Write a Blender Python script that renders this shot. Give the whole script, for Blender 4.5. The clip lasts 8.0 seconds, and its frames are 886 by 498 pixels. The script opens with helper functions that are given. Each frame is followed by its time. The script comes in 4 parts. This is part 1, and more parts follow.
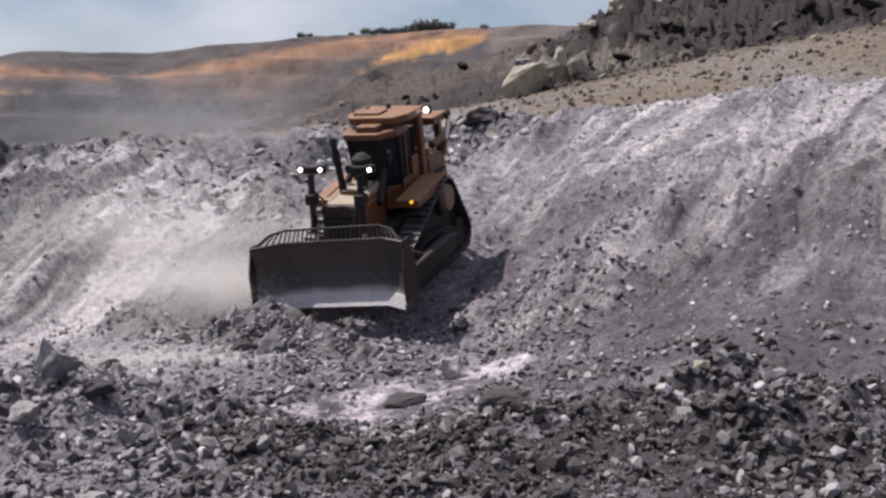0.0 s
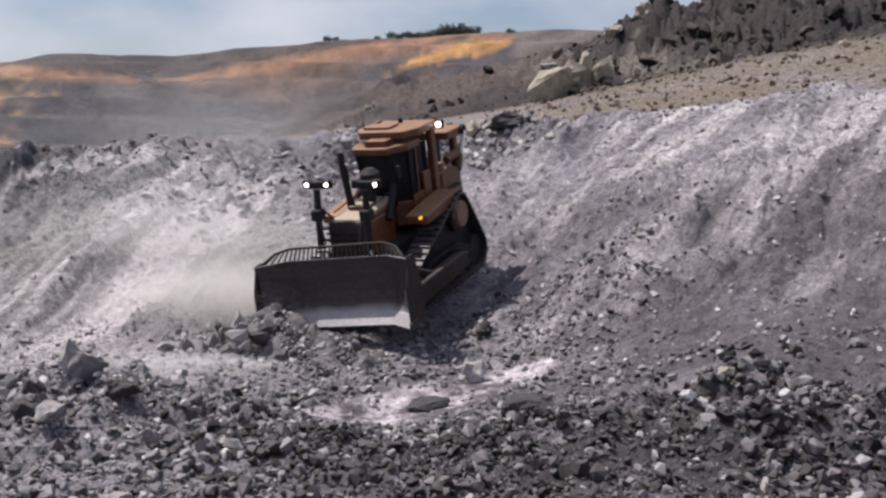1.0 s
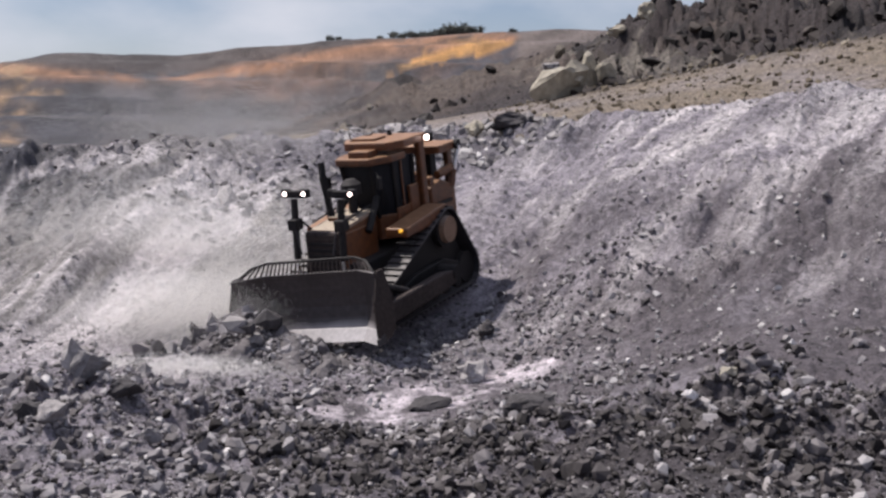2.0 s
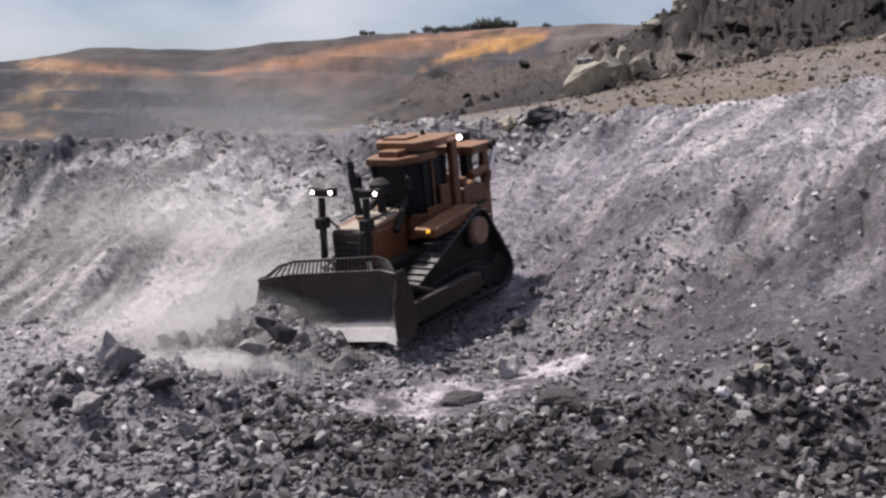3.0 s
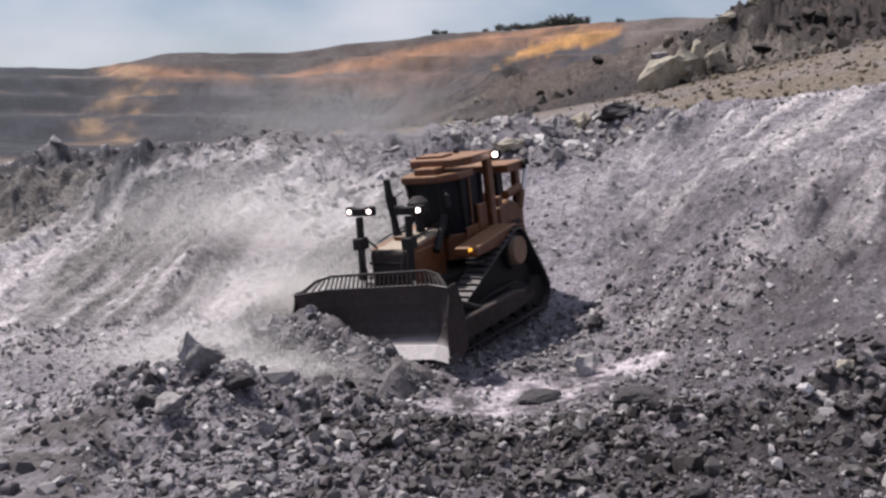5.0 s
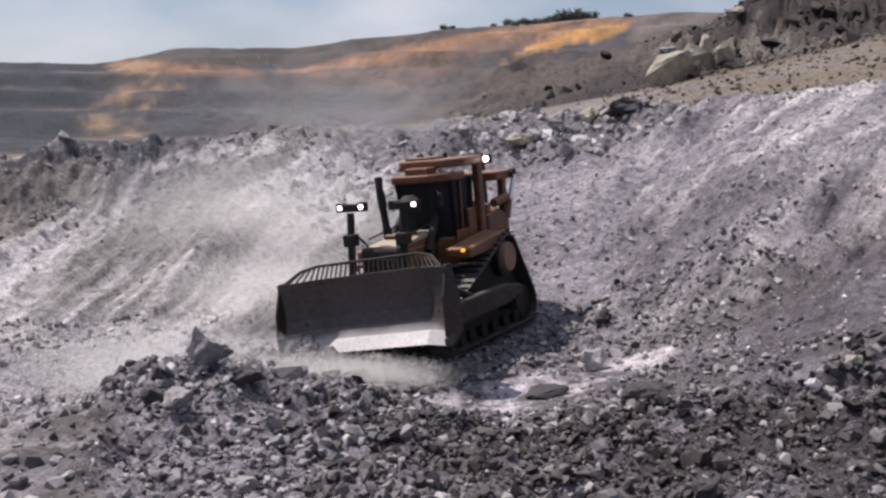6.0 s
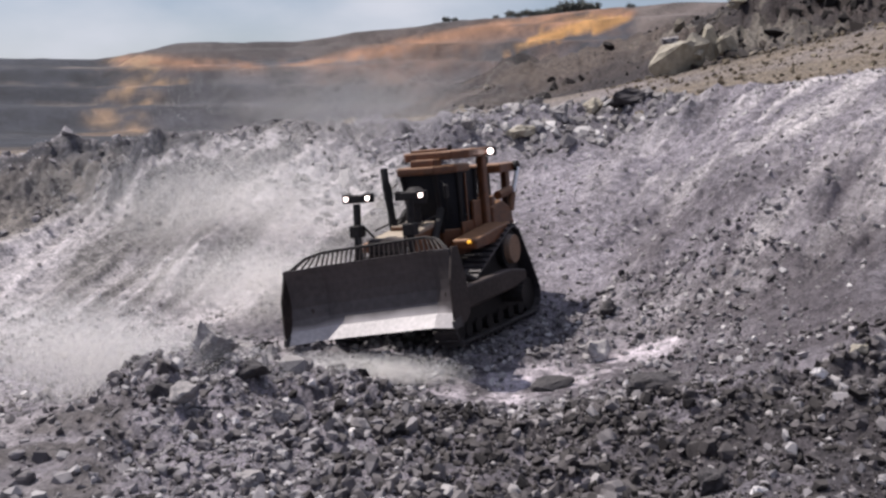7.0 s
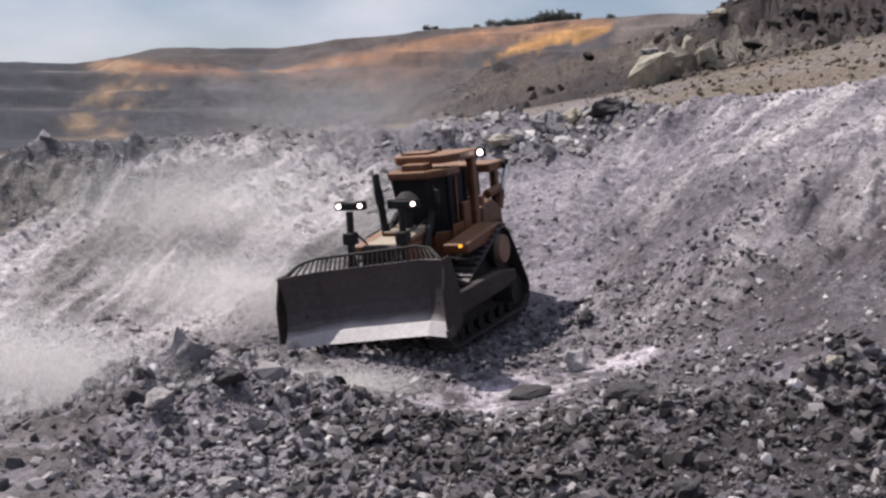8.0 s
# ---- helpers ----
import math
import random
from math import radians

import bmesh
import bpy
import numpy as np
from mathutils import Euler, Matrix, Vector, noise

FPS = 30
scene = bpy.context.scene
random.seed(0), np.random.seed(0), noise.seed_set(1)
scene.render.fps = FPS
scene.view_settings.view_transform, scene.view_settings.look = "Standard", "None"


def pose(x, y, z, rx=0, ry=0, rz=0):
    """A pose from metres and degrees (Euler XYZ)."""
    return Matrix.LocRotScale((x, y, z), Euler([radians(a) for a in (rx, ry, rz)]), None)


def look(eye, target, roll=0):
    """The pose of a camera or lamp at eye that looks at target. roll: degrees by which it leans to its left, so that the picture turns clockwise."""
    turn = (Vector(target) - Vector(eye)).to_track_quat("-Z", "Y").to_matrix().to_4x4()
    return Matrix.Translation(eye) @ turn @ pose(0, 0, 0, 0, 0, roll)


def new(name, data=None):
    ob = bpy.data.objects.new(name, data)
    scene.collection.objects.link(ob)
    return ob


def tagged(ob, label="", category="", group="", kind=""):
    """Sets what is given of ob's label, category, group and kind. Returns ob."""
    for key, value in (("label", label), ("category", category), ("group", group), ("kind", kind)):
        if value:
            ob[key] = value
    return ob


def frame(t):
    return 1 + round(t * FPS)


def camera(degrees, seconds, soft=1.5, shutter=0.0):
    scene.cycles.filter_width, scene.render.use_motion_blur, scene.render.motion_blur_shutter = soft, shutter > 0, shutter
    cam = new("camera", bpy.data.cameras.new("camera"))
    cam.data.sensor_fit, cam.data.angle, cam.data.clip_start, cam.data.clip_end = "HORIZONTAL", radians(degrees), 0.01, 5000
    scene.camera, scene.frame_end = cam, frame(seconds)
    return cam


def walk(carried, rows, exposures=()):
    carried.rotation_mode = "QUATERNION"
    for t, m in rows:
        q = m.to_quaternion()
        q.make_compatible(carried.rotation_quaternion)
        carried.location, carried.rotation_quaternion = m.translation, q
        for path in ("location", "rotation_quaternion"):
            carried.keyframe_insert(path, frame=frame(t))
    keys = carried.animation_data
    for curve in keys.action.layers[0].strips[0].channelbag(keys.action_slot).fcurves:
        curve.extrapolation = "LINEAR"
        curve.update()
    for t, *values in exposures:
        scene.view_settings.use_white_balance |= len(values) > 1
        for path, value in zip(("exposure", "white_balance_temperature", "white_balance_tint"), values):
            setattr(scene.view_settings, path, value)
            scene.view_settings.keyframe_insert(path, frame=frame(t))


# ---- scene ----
cam = camera(39.6, 8.0, soft=2.6)
CAMERA_ROWS = [
    (0.0, 85.56, -0.68, -0.28),
    (0.5, 85.76, -1.16, -0.00),
    (1.0, 85.73, -1.03, 0.88),
    (2.5, 85.69, -1.15, 1.10),
    (3.0, 85.44, -1.22, 2.52),
    (3.5, 85.37, -1.01, 3.47),
    (4.0, 85.13, -0.39, 5.02),
    (4.5, 85.10, -0.00, 5.60),
    (5.0, 85.33, -0.22, 5.95),
    (6.5, 84.89, -0.01, 6.49),
    (7.0, 84.75, 0.29, 6.47),
    (7.5, 84.88, 0.12, 6.02),
    (8.0, 85.13, -0.32, 5.52),
]
DOZER_ROWS = [
    (0.0, -1.34, 32.46, -3.13, -13.5, 1.1, 157.8),
    (0.5, -1.48, 32.07, -3.28, -13.3, 1.3, 157.6),
    (1.0, -1.63, 31.72, -3.43, -12.9, 1.8, 155.9),
    (2.5, -2.13, 30.86, -3.87, -10.1, 1.5, 149.7),
    (3.0, -2.09, 30.84, -3.89, -10.3, 1.0, 148.3),
    (3.5, -2.08, 30.77, -3.92, -11.5, -0.8, 146.1),
    (4.0, -2.32, 30.44, -4.04, -11.3, -2.2, 146.9),
    (4.5, -2.64, 29.99, -4.22, -10.0, 1.0, 151.0),
    (5.0, -2.92, 29.49, -4.38, -7.7, 3.1, 154.5),
    (6.5, -3.38, 28.26, -4.56, -1.9, 4.3, 159.8),
    (7.0, -3.32, 28.45, -4.53, -2.1, 4.0, 159.9),
    (7.5, -3.19, 28.73, -4.48, -3.8, 3.3, 159.7),
    (8.0, -3.05, 29.04, -4.41, -5.7, 3.4, 159.8),
]
BLADE_ROWS = [(0.0, 0.14, 4.0), (1.0, 0.10, 4.5), (2.5, -0.04, 5.5), (3.5, 0.06, 5.0), (4.5, 0.16, 3.5), (5.0, 0.14, 3.0), (6.5, 0.46, 5.5), (8.0, 0.50, 5.5)]
walk(cam, [(t, pose(0, 0, 0, rx, ry, rz)) for t, rx, ry, rz in CAMERA_ROWS],
     exposures=[(0.0, 0.0, 6420, 11.5), (8.0, 0.0, 6420, 11.5)])

# ---- light ----
SUN = Vector((-0.50, 0.11, 0.86)).normalized()
world = bpy.data.worlds.new("sky")
scene.world = world
world.use_nodes = True
wn, wl = world.node_tree.nodes, world.node_tree.links
sky = wn.new("ShaderNodeTexSky")
sky.sky_type, sky.sun_disc = "NISHITA", False
sky.sun_elevation = math.asin(SUN.z)
sky.sun_rotation = math.atan2(SUN.x, SUN.y)
sky.dust_density = 0.8
sky.ozone_density = 3.0
wco = wn.new("ShaderNodeTexCoord")
wmap = wn.new("ShaderNodeMapping")
wmap.inputs["Scale"].default_value = (1.0, 1.0, 2.2)
wnoise = wn.new("ShaderNodeTexNoise")
wnoise.inputs["Scale"].default_value, wnoise.inputs["Detail"].default_value = 4.2, 7.0
wramp = wn.new("ShaderNodeValToRGB")
wramp.color_ramp.elements[0].position, wramp.color_ramp.elements[1].position = 0.40, 0.66
wmix = wn.new("ShaderNodeMixRGB")
wmix.inputs[2].default_value = (12.2, 12.6, 13.9, 1)
wl.new(wco.outputs["Generated"], wmap.inputs[0])
wl.new(wmap.outputs[0], wnoise.inputs["Vector"])
wl.new(wnoise.outputs[0], wramp.inputs[0])
wl.new(wramp.outputs[0], wmix.inputs[0])
blue = wn.new("ShaderNodeMixRGB")
blue.blend_type = "MULTIPLY"
blue.inputs[0].default_value, blue.inputs[2].default_value = 1.0, (1.95, 1.72, 1.74, 1)
wl.new(sky.outputs[0], blue.inputs[1])
wl.new(blue.outputs[0], wmix.inputs[1])
wl.new(wmix.outputs[0], wn["Background"].inputs[0])
wn["Background"].inputs[1].default_value = 0.055
lamp = bpy.data.lights.new("sun", "SUN")
lamp.energy, lamp.angle, lamp.color = 5.2, radians(0.6), (1.0, 0.95, 0.88)
new("sun", lamp).matrix_world = look(SUN * 50, (0, 0, 0))


# ---- materials ----
def material(name, color, rough=0.8, metal=0.0, vary=0.25, scale=6.0, dust=0.0, bump=0.15, dust_color=(0.42, 0.38, 0.36), emit=0.0, spread=0.0, palette=None, single=False, worn=0.0):
    """A procedural surface: base colour with two scales of variation, settled dust and fine relief."""
    m = bpy.data.materials.new(name)
    m.use_nodes = True
    n, l = m.node_tree.nodes, m.node_tree.links
    b = n["Principled BSDF"]
    co = n.new("ShaderNodeTexCoord")
    big, fine = n.new("ShaderNodeTexNoise"), n.new("ShaderNodeTexNoise")
    big.inputs["Scale"].default_value, big.inputs["Detail"].default_value = scale * 0.25, 4
    fine.inputs["Scale"].default_value, fine.inputs["Detail"].default_value = scale * 4, 5
    for t in (big, fine):
        l.new(co.outputs["Object"], t.inputs["Vector"])
    add = n.new("ShaderNodeMath")
    add.operation = "ADD"
    l.new(big.outputs[0], add.inputs[0])
    l.new(fine.outputs[0], add.inputs[1])
    ramp = n.new("ShaderNodeValToRGB")
    ramp.color_ramp.elements[0].position, ramp.color_ramp.elements[1].position = 0.35, 0.65
    half = n.new("ShaderNodeMath")
    half.operation = "MULTIPLY"
    half.inputs[1].default_value = 0.5
    l.new(add.outputs[0], half.inputs[0])
    l.new(half.outputs[0], ramp.inputs[0])
    ramp.color_ramp.elements[0].color = (*[c * (1 - vary) for c in color], 1)
    ramp.color_ramp.elements[1].color = (*[min(1, c * (1 + vary)) for c in color], 1)
    out = ramp.outputs[0]
    if palette:
        rnd = n.new("ShaderNodeObjectInfo" if single else "ShaderNodeNewGeometry")
        pal = n.new("ShaderNodeValToRGB")
        while len(pal.color_ramp.elements) < len(palette):
            pal.color_ramp.elements.new(0.5)
        for e, (p, c) in zip(pal.color_ramp.elements, palette):
            e.position, e.color = p, (*c, 1)
        l.new(rnd.outputs["Random" if single else "Random Per Island"], pal.inputs[0])
        tint = n.new("ShaderNodeMixRGB")
        tint.blend_type = "MULTIPLY"
        tint.inputs[0].default_value = 1.0
        l.new(pal.outputs[0], tint.inputs[1])
        l.new(out, tint.inputs[2])
        out = tint.outputs[0]
    if spread:
        info = n.new("ShaderNodeNewGeometry")
        hsv = n.new("ShaderNodeHueSaturation")
        mr = n.new("ShaderNodeMapRange")
        mr.inputs[3].default_value, mr.inputs[4].default_value = 1 - spread, 1 + spread
        l.new(info.outputs["Random Per Island"], mr.inputs[0])
        l.new(mr.outputs[0], hsv.inputs["Value"])
        l.new(out, hsv.inputs["Color"])
        out = hsv.outputs[0]
    if worn:
        # scoured below a ragged line, and painted brighter for the sun caught there
        sz = n.new("ShaderNodeSeparateXYZ")
        l.new(co.outputs["Object"], sz.inputs[0])
        wob = n.new("ShaderNodeMath")
        wob.operation = "MULTIPLY_ADD"
        wob.inputs[1].default_value = 0.7
        l.new(big.outputs[0], wob.inputs[0])
        l.new(sz.outputs[2], wob.inputs[2])
        wr = n.new("ShaderNodeMapRange")
        wr.inputs[1].default_value, wr.inputs[2].default_value = worn + 0.30, worn
        l.new(wob.outputs[0], wr.inputs[0])
        wm = n.new("ShaderNodeMixRGB")
        l.new(wr.outputs[0], wm.inputs[0])
        l.new(out, wm.inputs[1])
        wm.inputs[2].default_value = (0.68, 0.63, 0.64, 1)
        out = wm.outputs[0]
    if dust:
        geo = n.new("ShaderNodeNewGeometry")
        sep = n.new("ShaderNodeSeparateXYZ")
        l.new(geo.outputs["Normal"], sep.inputs[0])
        up = n.new("ShaderNodeMapRange")
        up.inputs[1].default_value, up.inputs[2].default_value = 0.15, 0.9
        up.inputs[3].default_value, up.inputs[4].default_value = dust * 0.12, dust * 1.4
        l.new(sep.outputs[2], up.inputs[0])
        mul = n.new("ShaderNodeMath")
        mul.operation = "MULTIPLY"
        l.new(up.outputs[0], mul.inputs[0])
        l.new(add.outputs[0], mul.inputs[1])
        mix = n.new("ShaderNodeMixRGB")
        mix.use_clamp = True
        l.new(mul.outputs[0], mix.inputs[0])
        l.new(out, mix.inputs[1])
        mix.inputs[2].default_value = (*dust_color, 1)
        out = mix.outputs[0]
    l.new(out, b.inputs["Base Color"])
    b.inputs["Roughness"].default_value, b.inputs["Metallic"].default_value = rough, metal
    if rough >= 0.6:
        b.inputs["Specular IOR Level"].default_value = 0.2
    if bump:
        bp = n.new("ShaderNodeBump")
        bp.inputs["Strength"].default_value, bp.inputs["Distance"].default_value = bump, 0.02
        l.new(fine.outputs[0], bp.inputs["Height"])
        l.new(bp.outputs[0], b.inputs["Normal"])
    if emit:
        b.inputs["Emission Color"].default_value, b.inputs["Emission Strength"].default_value = (*color, 1), emit
    return m


# paint darkened for the shaded sides; dust colour also carries the tops' sunlight
YELLOW = material("yellow_paint", (0.092, 0.024, 0.003), 0.5, 0, 0.5, 1.6, 0.5, 0.1, dust_color=(0.36, 0.20, 0.11))
HOOD = material("dusty_hood_paint", (0.092, 0.024, 0.003), 0.6, 0, 0.5, 1.6, 0.85, 0.1, dust_color=(0.40, 0.33, 0.26))
DARK = material("grimy_steel", (0.017, 0.015, 0.016), 0.7, 0.1, 0.5, 4, 0.05, 0.2)
TRACK = material("track_steel", (0.035, 0.032, 0.037), 0.55, 0.3, 0.4, 6, 0.14, 0.3)
BLADE = material("blade_steel", (0.040, 0.031, 0.033), 0.55, 0.2, 0.35, 2, 0.3, 0.2, dust_color=(0.40, 0.37, 0.37), worn=0.40)
ARM = material("scuffed_arm", (0.030, 0.022, 0.021), 0.6, 0.1, 0.6, 2.5, 0.18, 0.3, dust_color=(0.22, 0.18, 0.17))
EDGE = material("worn_edge", (0.44, 0.41, 0.415), 0.5, 0.25, 0.2, 3, 0.0, 0.1)
COVER = material("tan_cover", (0.20, 0.125, 0.085), 0.7, 0, 0.2, 5, 0.3, 0.1)
# black fittings; on chassis and undercarriage the black paints in shade
BLACK = material("black_parts_and_shade", (0.010, 0.009, 0.010), 0.65, 0, 0.3, 8, 0.05, 0.1)
CHROME = material("chrome_rod", (0.8, 0.8, 0.82), 0.38, 1.0, 0.05, 5, 0, 0)
GLASS = material("dark_glass", (0.005, 0.006, 0.010), 0.6, 0, 0.3, 2, 0.03, 0)
LAMP = material("lamp_glow", (1.0, 0.80, 0.74), 0.4, 0, 0.02, 2, 0, 0, emit=7.0)
AMBER = material("amber_glow", (1.0, 0.5, 0.05), 0.4, 0, 0.02, 2, 0, 0, emit=1.1)
GREYS = [(0.0, (0.04, 0.036, 0.04)), (0.4, (0.15, 0.138, 0.15)), (0.75, (0.29, 0.272, 0.288)), (0.93, (0.42, 0.40, 0.41)), (1.0, (0.74, 0.70, 0.70))]
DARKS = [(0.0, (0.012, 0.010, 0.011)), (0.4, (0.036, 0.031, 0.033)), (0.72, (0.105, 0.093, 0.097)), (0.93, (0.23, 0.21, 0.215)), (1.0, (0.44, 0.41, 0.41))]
BROWNS = [(0.0, (0.10, 0.08, 0.06)), (0.6, (0.145, 0.115, 0.082)), (0.9, (0.25, 0.21, 0.155)), (1.0, (0.42, 0.37, 0.30))]
WALLS = [(0.0, (0.014, 0.012, 0.012)), (0.6, (0.036, 0.029, 0.028)), (0.9, (0.08, 0.066, 0.058)), (1.0, (0.24, 0.21, 0.17))]
PALES = [(0.0, (0.14, 0.13, 0.133)), (0.4, (0.27, 0.252, 0.258)), (0.8, (0.43, 0.41, 0.41)), (1.0, (0.72, 0.69, 0.69))]
WHITE3 = (1.0, 1.0, 1.0)
ROCK = material("grey_rock", WHITE3, 0.85, 0, 0.3, 4, 0.12, 0.5, palette=GREYS)
PALEROCK = material("dusty_rock", WHITE3, 0.9, 0, 0.3, 4, 0.2, 0.5, palette=PALES)
STONE = material("grey_stone", WHITE3, 0.85, 0, 0.3, 4, 0.12, 0.5, palette=GREYS, single=True)
DARKSTONE = material("dark_stone", WHITE3, 0.85, 0, 0.3, 4, 0.08, 0.5, palette=DARKS, single=True)
DARKROCK = material("dark_rock", WHITE3, 0.85, 0, 0.3, 4, 0.08, 0.5, palette=DARKS)
WALLROCK = material("wall_rock", WHITE3, 0.9, 0, 0.3, 3, 0.05, 0.5, palette=WALLS)
BROWNROCK = material("brown_rock", WHITE3, 0.85, 0, 0.3, 4, 0.05, 0.5, palette=BROWNS)
PALE = material("pale_rock", (0.33, 0.295, 0.235), 0.85, 0, 0.3, 1.2, 0.15, 0.5)
MIDGREY = material("mid_grey_rock", (0.20, 0.19, 0.20), 0.85, 0, 0.35, 1.5, 0.3, 0.6)
PALEGREY = material("pale_grey_rock", (0.33, 0.31, 0.315), 0.85, 0, 0.4, 1.5, 0.25, 0.6)
HEAP = material("heap_fines", (0.11, 0.10, 0.106), 0.9, 0, 0.4, 3, 0.08, 0.8)
WHITEROCK = material("white_rock", (0.72, 0.68, 0.68), 0.85, 0, 0.15, 2, 0.1, 0.4)
CHARCOAL = material("charcoal_rock", (0.05, 0.046, 0.05), 0.85, 0, 0.35, 1.5, 0.05, 0.6)


def dust_material():
    """Airborne grains: they scatter light on both sides."""
    m = bpy.data.materials.new("dust_grain")
    m.use_nodes = True
    n, l = m.node_tree.nodes, m.node_tree.links
    n.remove(n["Principled BSDF"])
    a, b, mix = n.new("ShaderNodeBsdfDiffuse"), n.new("ShaderNodeBsdfTranslucent"), n.new("ShaderNodeMixShader")
    a.inputs[0].default_value = b.inputs[0].default_value = (0.93, 0.905, 0.885, 1)
    l.new(a.outputs[0], mix.inputs[1])
    l.new(b.outputs[0], mix.inputs[2])
    l.new(mix.outputs[0], n["Material Output"].inputs[0])
    return m


DUST = dust_material()
# leaf green lifted towards grey, with the distant haze mixed into the colour
LEAF = material("leaf", (0.13, 0.135, 0.12), 0.8, 0, 0.4, 1, 0, 0, spread=0.5)
BARK = material("bark", (0.08, 0.06, 0.05), 0.9, 0, 0.3, 4, 0, 0.3)


def ground_material():
    """Soil: the kind of earth from the colour layer, broken up by stones, gravel and fines."""
    m = bpy.data.materials.new("blasted_ground")
    m.use_nodes = True
    n, l = m.node_tree.nodes, m.node_tree.links
    b = n["Principled BSDF"]
    att = n.new("ShaderNodeVertexColor")
    att.layer_name = "soil"
    co = n.new("ShaderNodeTexCoord")
    vor = n.new("ShaderNodeTexVoronoi")
    vor.inputs["Scale"].default_value = 5.5
    fine = n.new("ShaderNodeTexNoise")
    fine.inputs["Scale"].default_value, fine.inputs["Detail"].default_value, fine.inputs["Roughness"].default_value = 3.0, 9, 0.72
    grit = n.new("ShaderNodeTexVoronoi")
    grit.inputs["Scale"].default_value = 16.0
    for t in (vor, fine, grit):
        l.new(co.outputs["Object"], t.inputs["Vector"])
    sep = n.new("ShaderNodeSeparateColor")
    l.new(vor.outputs["Color"], sep.inputs[0])
    sep2 = n.new("ShaderNodeSeparateColor")
    l.new(grit.outputs["Color"], sep2.inputs[0])
    total = n.new("ShaderNodeMath")
    total.operation = "ADD"
    l.new(sep.outputs[0], total.inputs[0])
    l.new(sep2.outputs[0], total.inputs[1])
    mr = n.new("ShaderNodeMapRange")
    mr.inputs[2].default_value = 2.0
    mr.inputs[3].default_value, mr.inputs[4].default_value = 0.38, 1.62
    l.new(total.outputs[0], mr.inputs[0])
    mr2 = n.new("ShaderNodeMapRange")
    mr2.inputs[1].default_value, mr2.inputs[2].default_value = 0.3, 0.7
    mr2.inputs[3].default_value, mr2.inputs[4].default_value = 0.6, 1.4
    l.new(fine.outputs[0], mr2.inputs[0])
    mul = n.new("ShaderNodeMath")
    mul.operation = "MULTIPLY"
    l.new(mr.outputs[0], mul.inputs[0])
    l.new(mr2.outputs[0], mul.inputs[1])
    hsv = n.new("ShaderNodeHueSaturation")
    l.new(mul.outputs[0], hsv.inputs["Value"])
    l.new(att.outputs["Color"], hsv.inputs["Color"])
    l.new(hsv.outputs[0], b.inputs["Base Color"])
    b.inputs["Roughness"].default_value = 0.92
    bp = n.new("ShaderNodeBump")
    bp.inputs["Strength"].default_value, bp.inputs["Distance"].default_value = 0.9, 0.12
    l.new(mul.outputs[0], bp.inputs["Height"])
    l.new(bp.outputs[0], b.inputs["Normal"])
    return m


GROUND = ground_material()


# ---- terrain: feature lines of the pit as (bearing, range, height), seen from the stand ----
FOOT = [(-180.0, 13.0, -4.6), (-26.0, 13.0, -5.0), (0.0, 13.0, -4.9), (19.0, 13.0, -4.6), (180.0, 13.0, -4.6)]
BERM = [(-26.6, 20.6, -5.0), (-20.5, 22.0, -4.4), (-15.3, 22.7, -4.3), (-10.1, 21.6, -4.6), (-3.4, 20.1, -4.95), (3.2, 20.3, -4.4), (8.3, 20.0, -3.85), (10.2, 20.3, -3.86), (12.2, 20.6, -3.68), (15.4, 21.0, -3.68), (20.0, 21.3, -3.78), (26.0, 21.3, -3.8)]
TROUGH = [(-26.0, 25.9, -5.19), (-20.0, 26.5, -5.06), (-15.0, 26.0, -5.02), (-10.0, 24.8, -5.02), (-3.4, 23.6, -5.2), (3.2, 23.4, -4.91), (8.2, 22.3, -4.28), (13.5, 22.7, -3.66), (19.3, 23.0, -3.66), (26.0, 23.0, -3.6)]
TOE = [(-26.5, 31.0, -4.7), (-20.4, 31.0, -4.81), (-15.3, 29.5, -4.77), (-10.0, 28.0, -4.77), (-3.4, 27.0, -4.91), (3.2, 26.5, -4.66), (8.2, 24.5, -4.23), (13.5, 24.6, -3.42), (19.3, 25.0, -3.2), (26.0, 25.0, -3.1)]
MIDDLE = [(-26.0, 35.1, -3.0), (-20.0, 35.7, -2.82), (-15.0, 35.2, -2.51), (-10.0, 35.7, -2.4), (-3.4, 36.4, -2.04), (3.2, 36.2, -1.47), (8.2, 33.7, -0.82), (13.5, 32.2, -0.24), (19.3, 31.8, 0.2)]
CREST = [(-26.2, 40.0, -0.65), (-22.7, 41.0, -0.39), (-18.2, 42.0, 0.12), (-11.3, 46.0, 0.42), (-3.5, 48.0, 0.83), (3.0, 46.0, 1.12), (8.0, 43.0, 1.63), (13.2, 41.0, 2.07), (19.0, 40.0, 2.31)]
BENCH = [(-26.2, 47.0, -0.8), (-22.7, 48.0, -0.54), (-18.2, 49.0, -0.03), (-11.3, 53.0, 0.27), (-3.5, 55.0, 0.68), (3.0, 53.0, 1.22), (8.0, 50.0, 1.73), (13.2, 48.0, 2.17), (19.0, 47.0, 2.41)]
ROCKBASE = [(-26.2, 80.0, -0.75), (-13.9, 85.0, -0.45), (-8.7, 90.0, 1.28), (-4.2, 85.0, 1.86), (3.5, 75.0, 3.5), (6.7, 72.0, 4.17), (13.1, 70.0, 5.79), (18.9, 68.0, 6.83)]
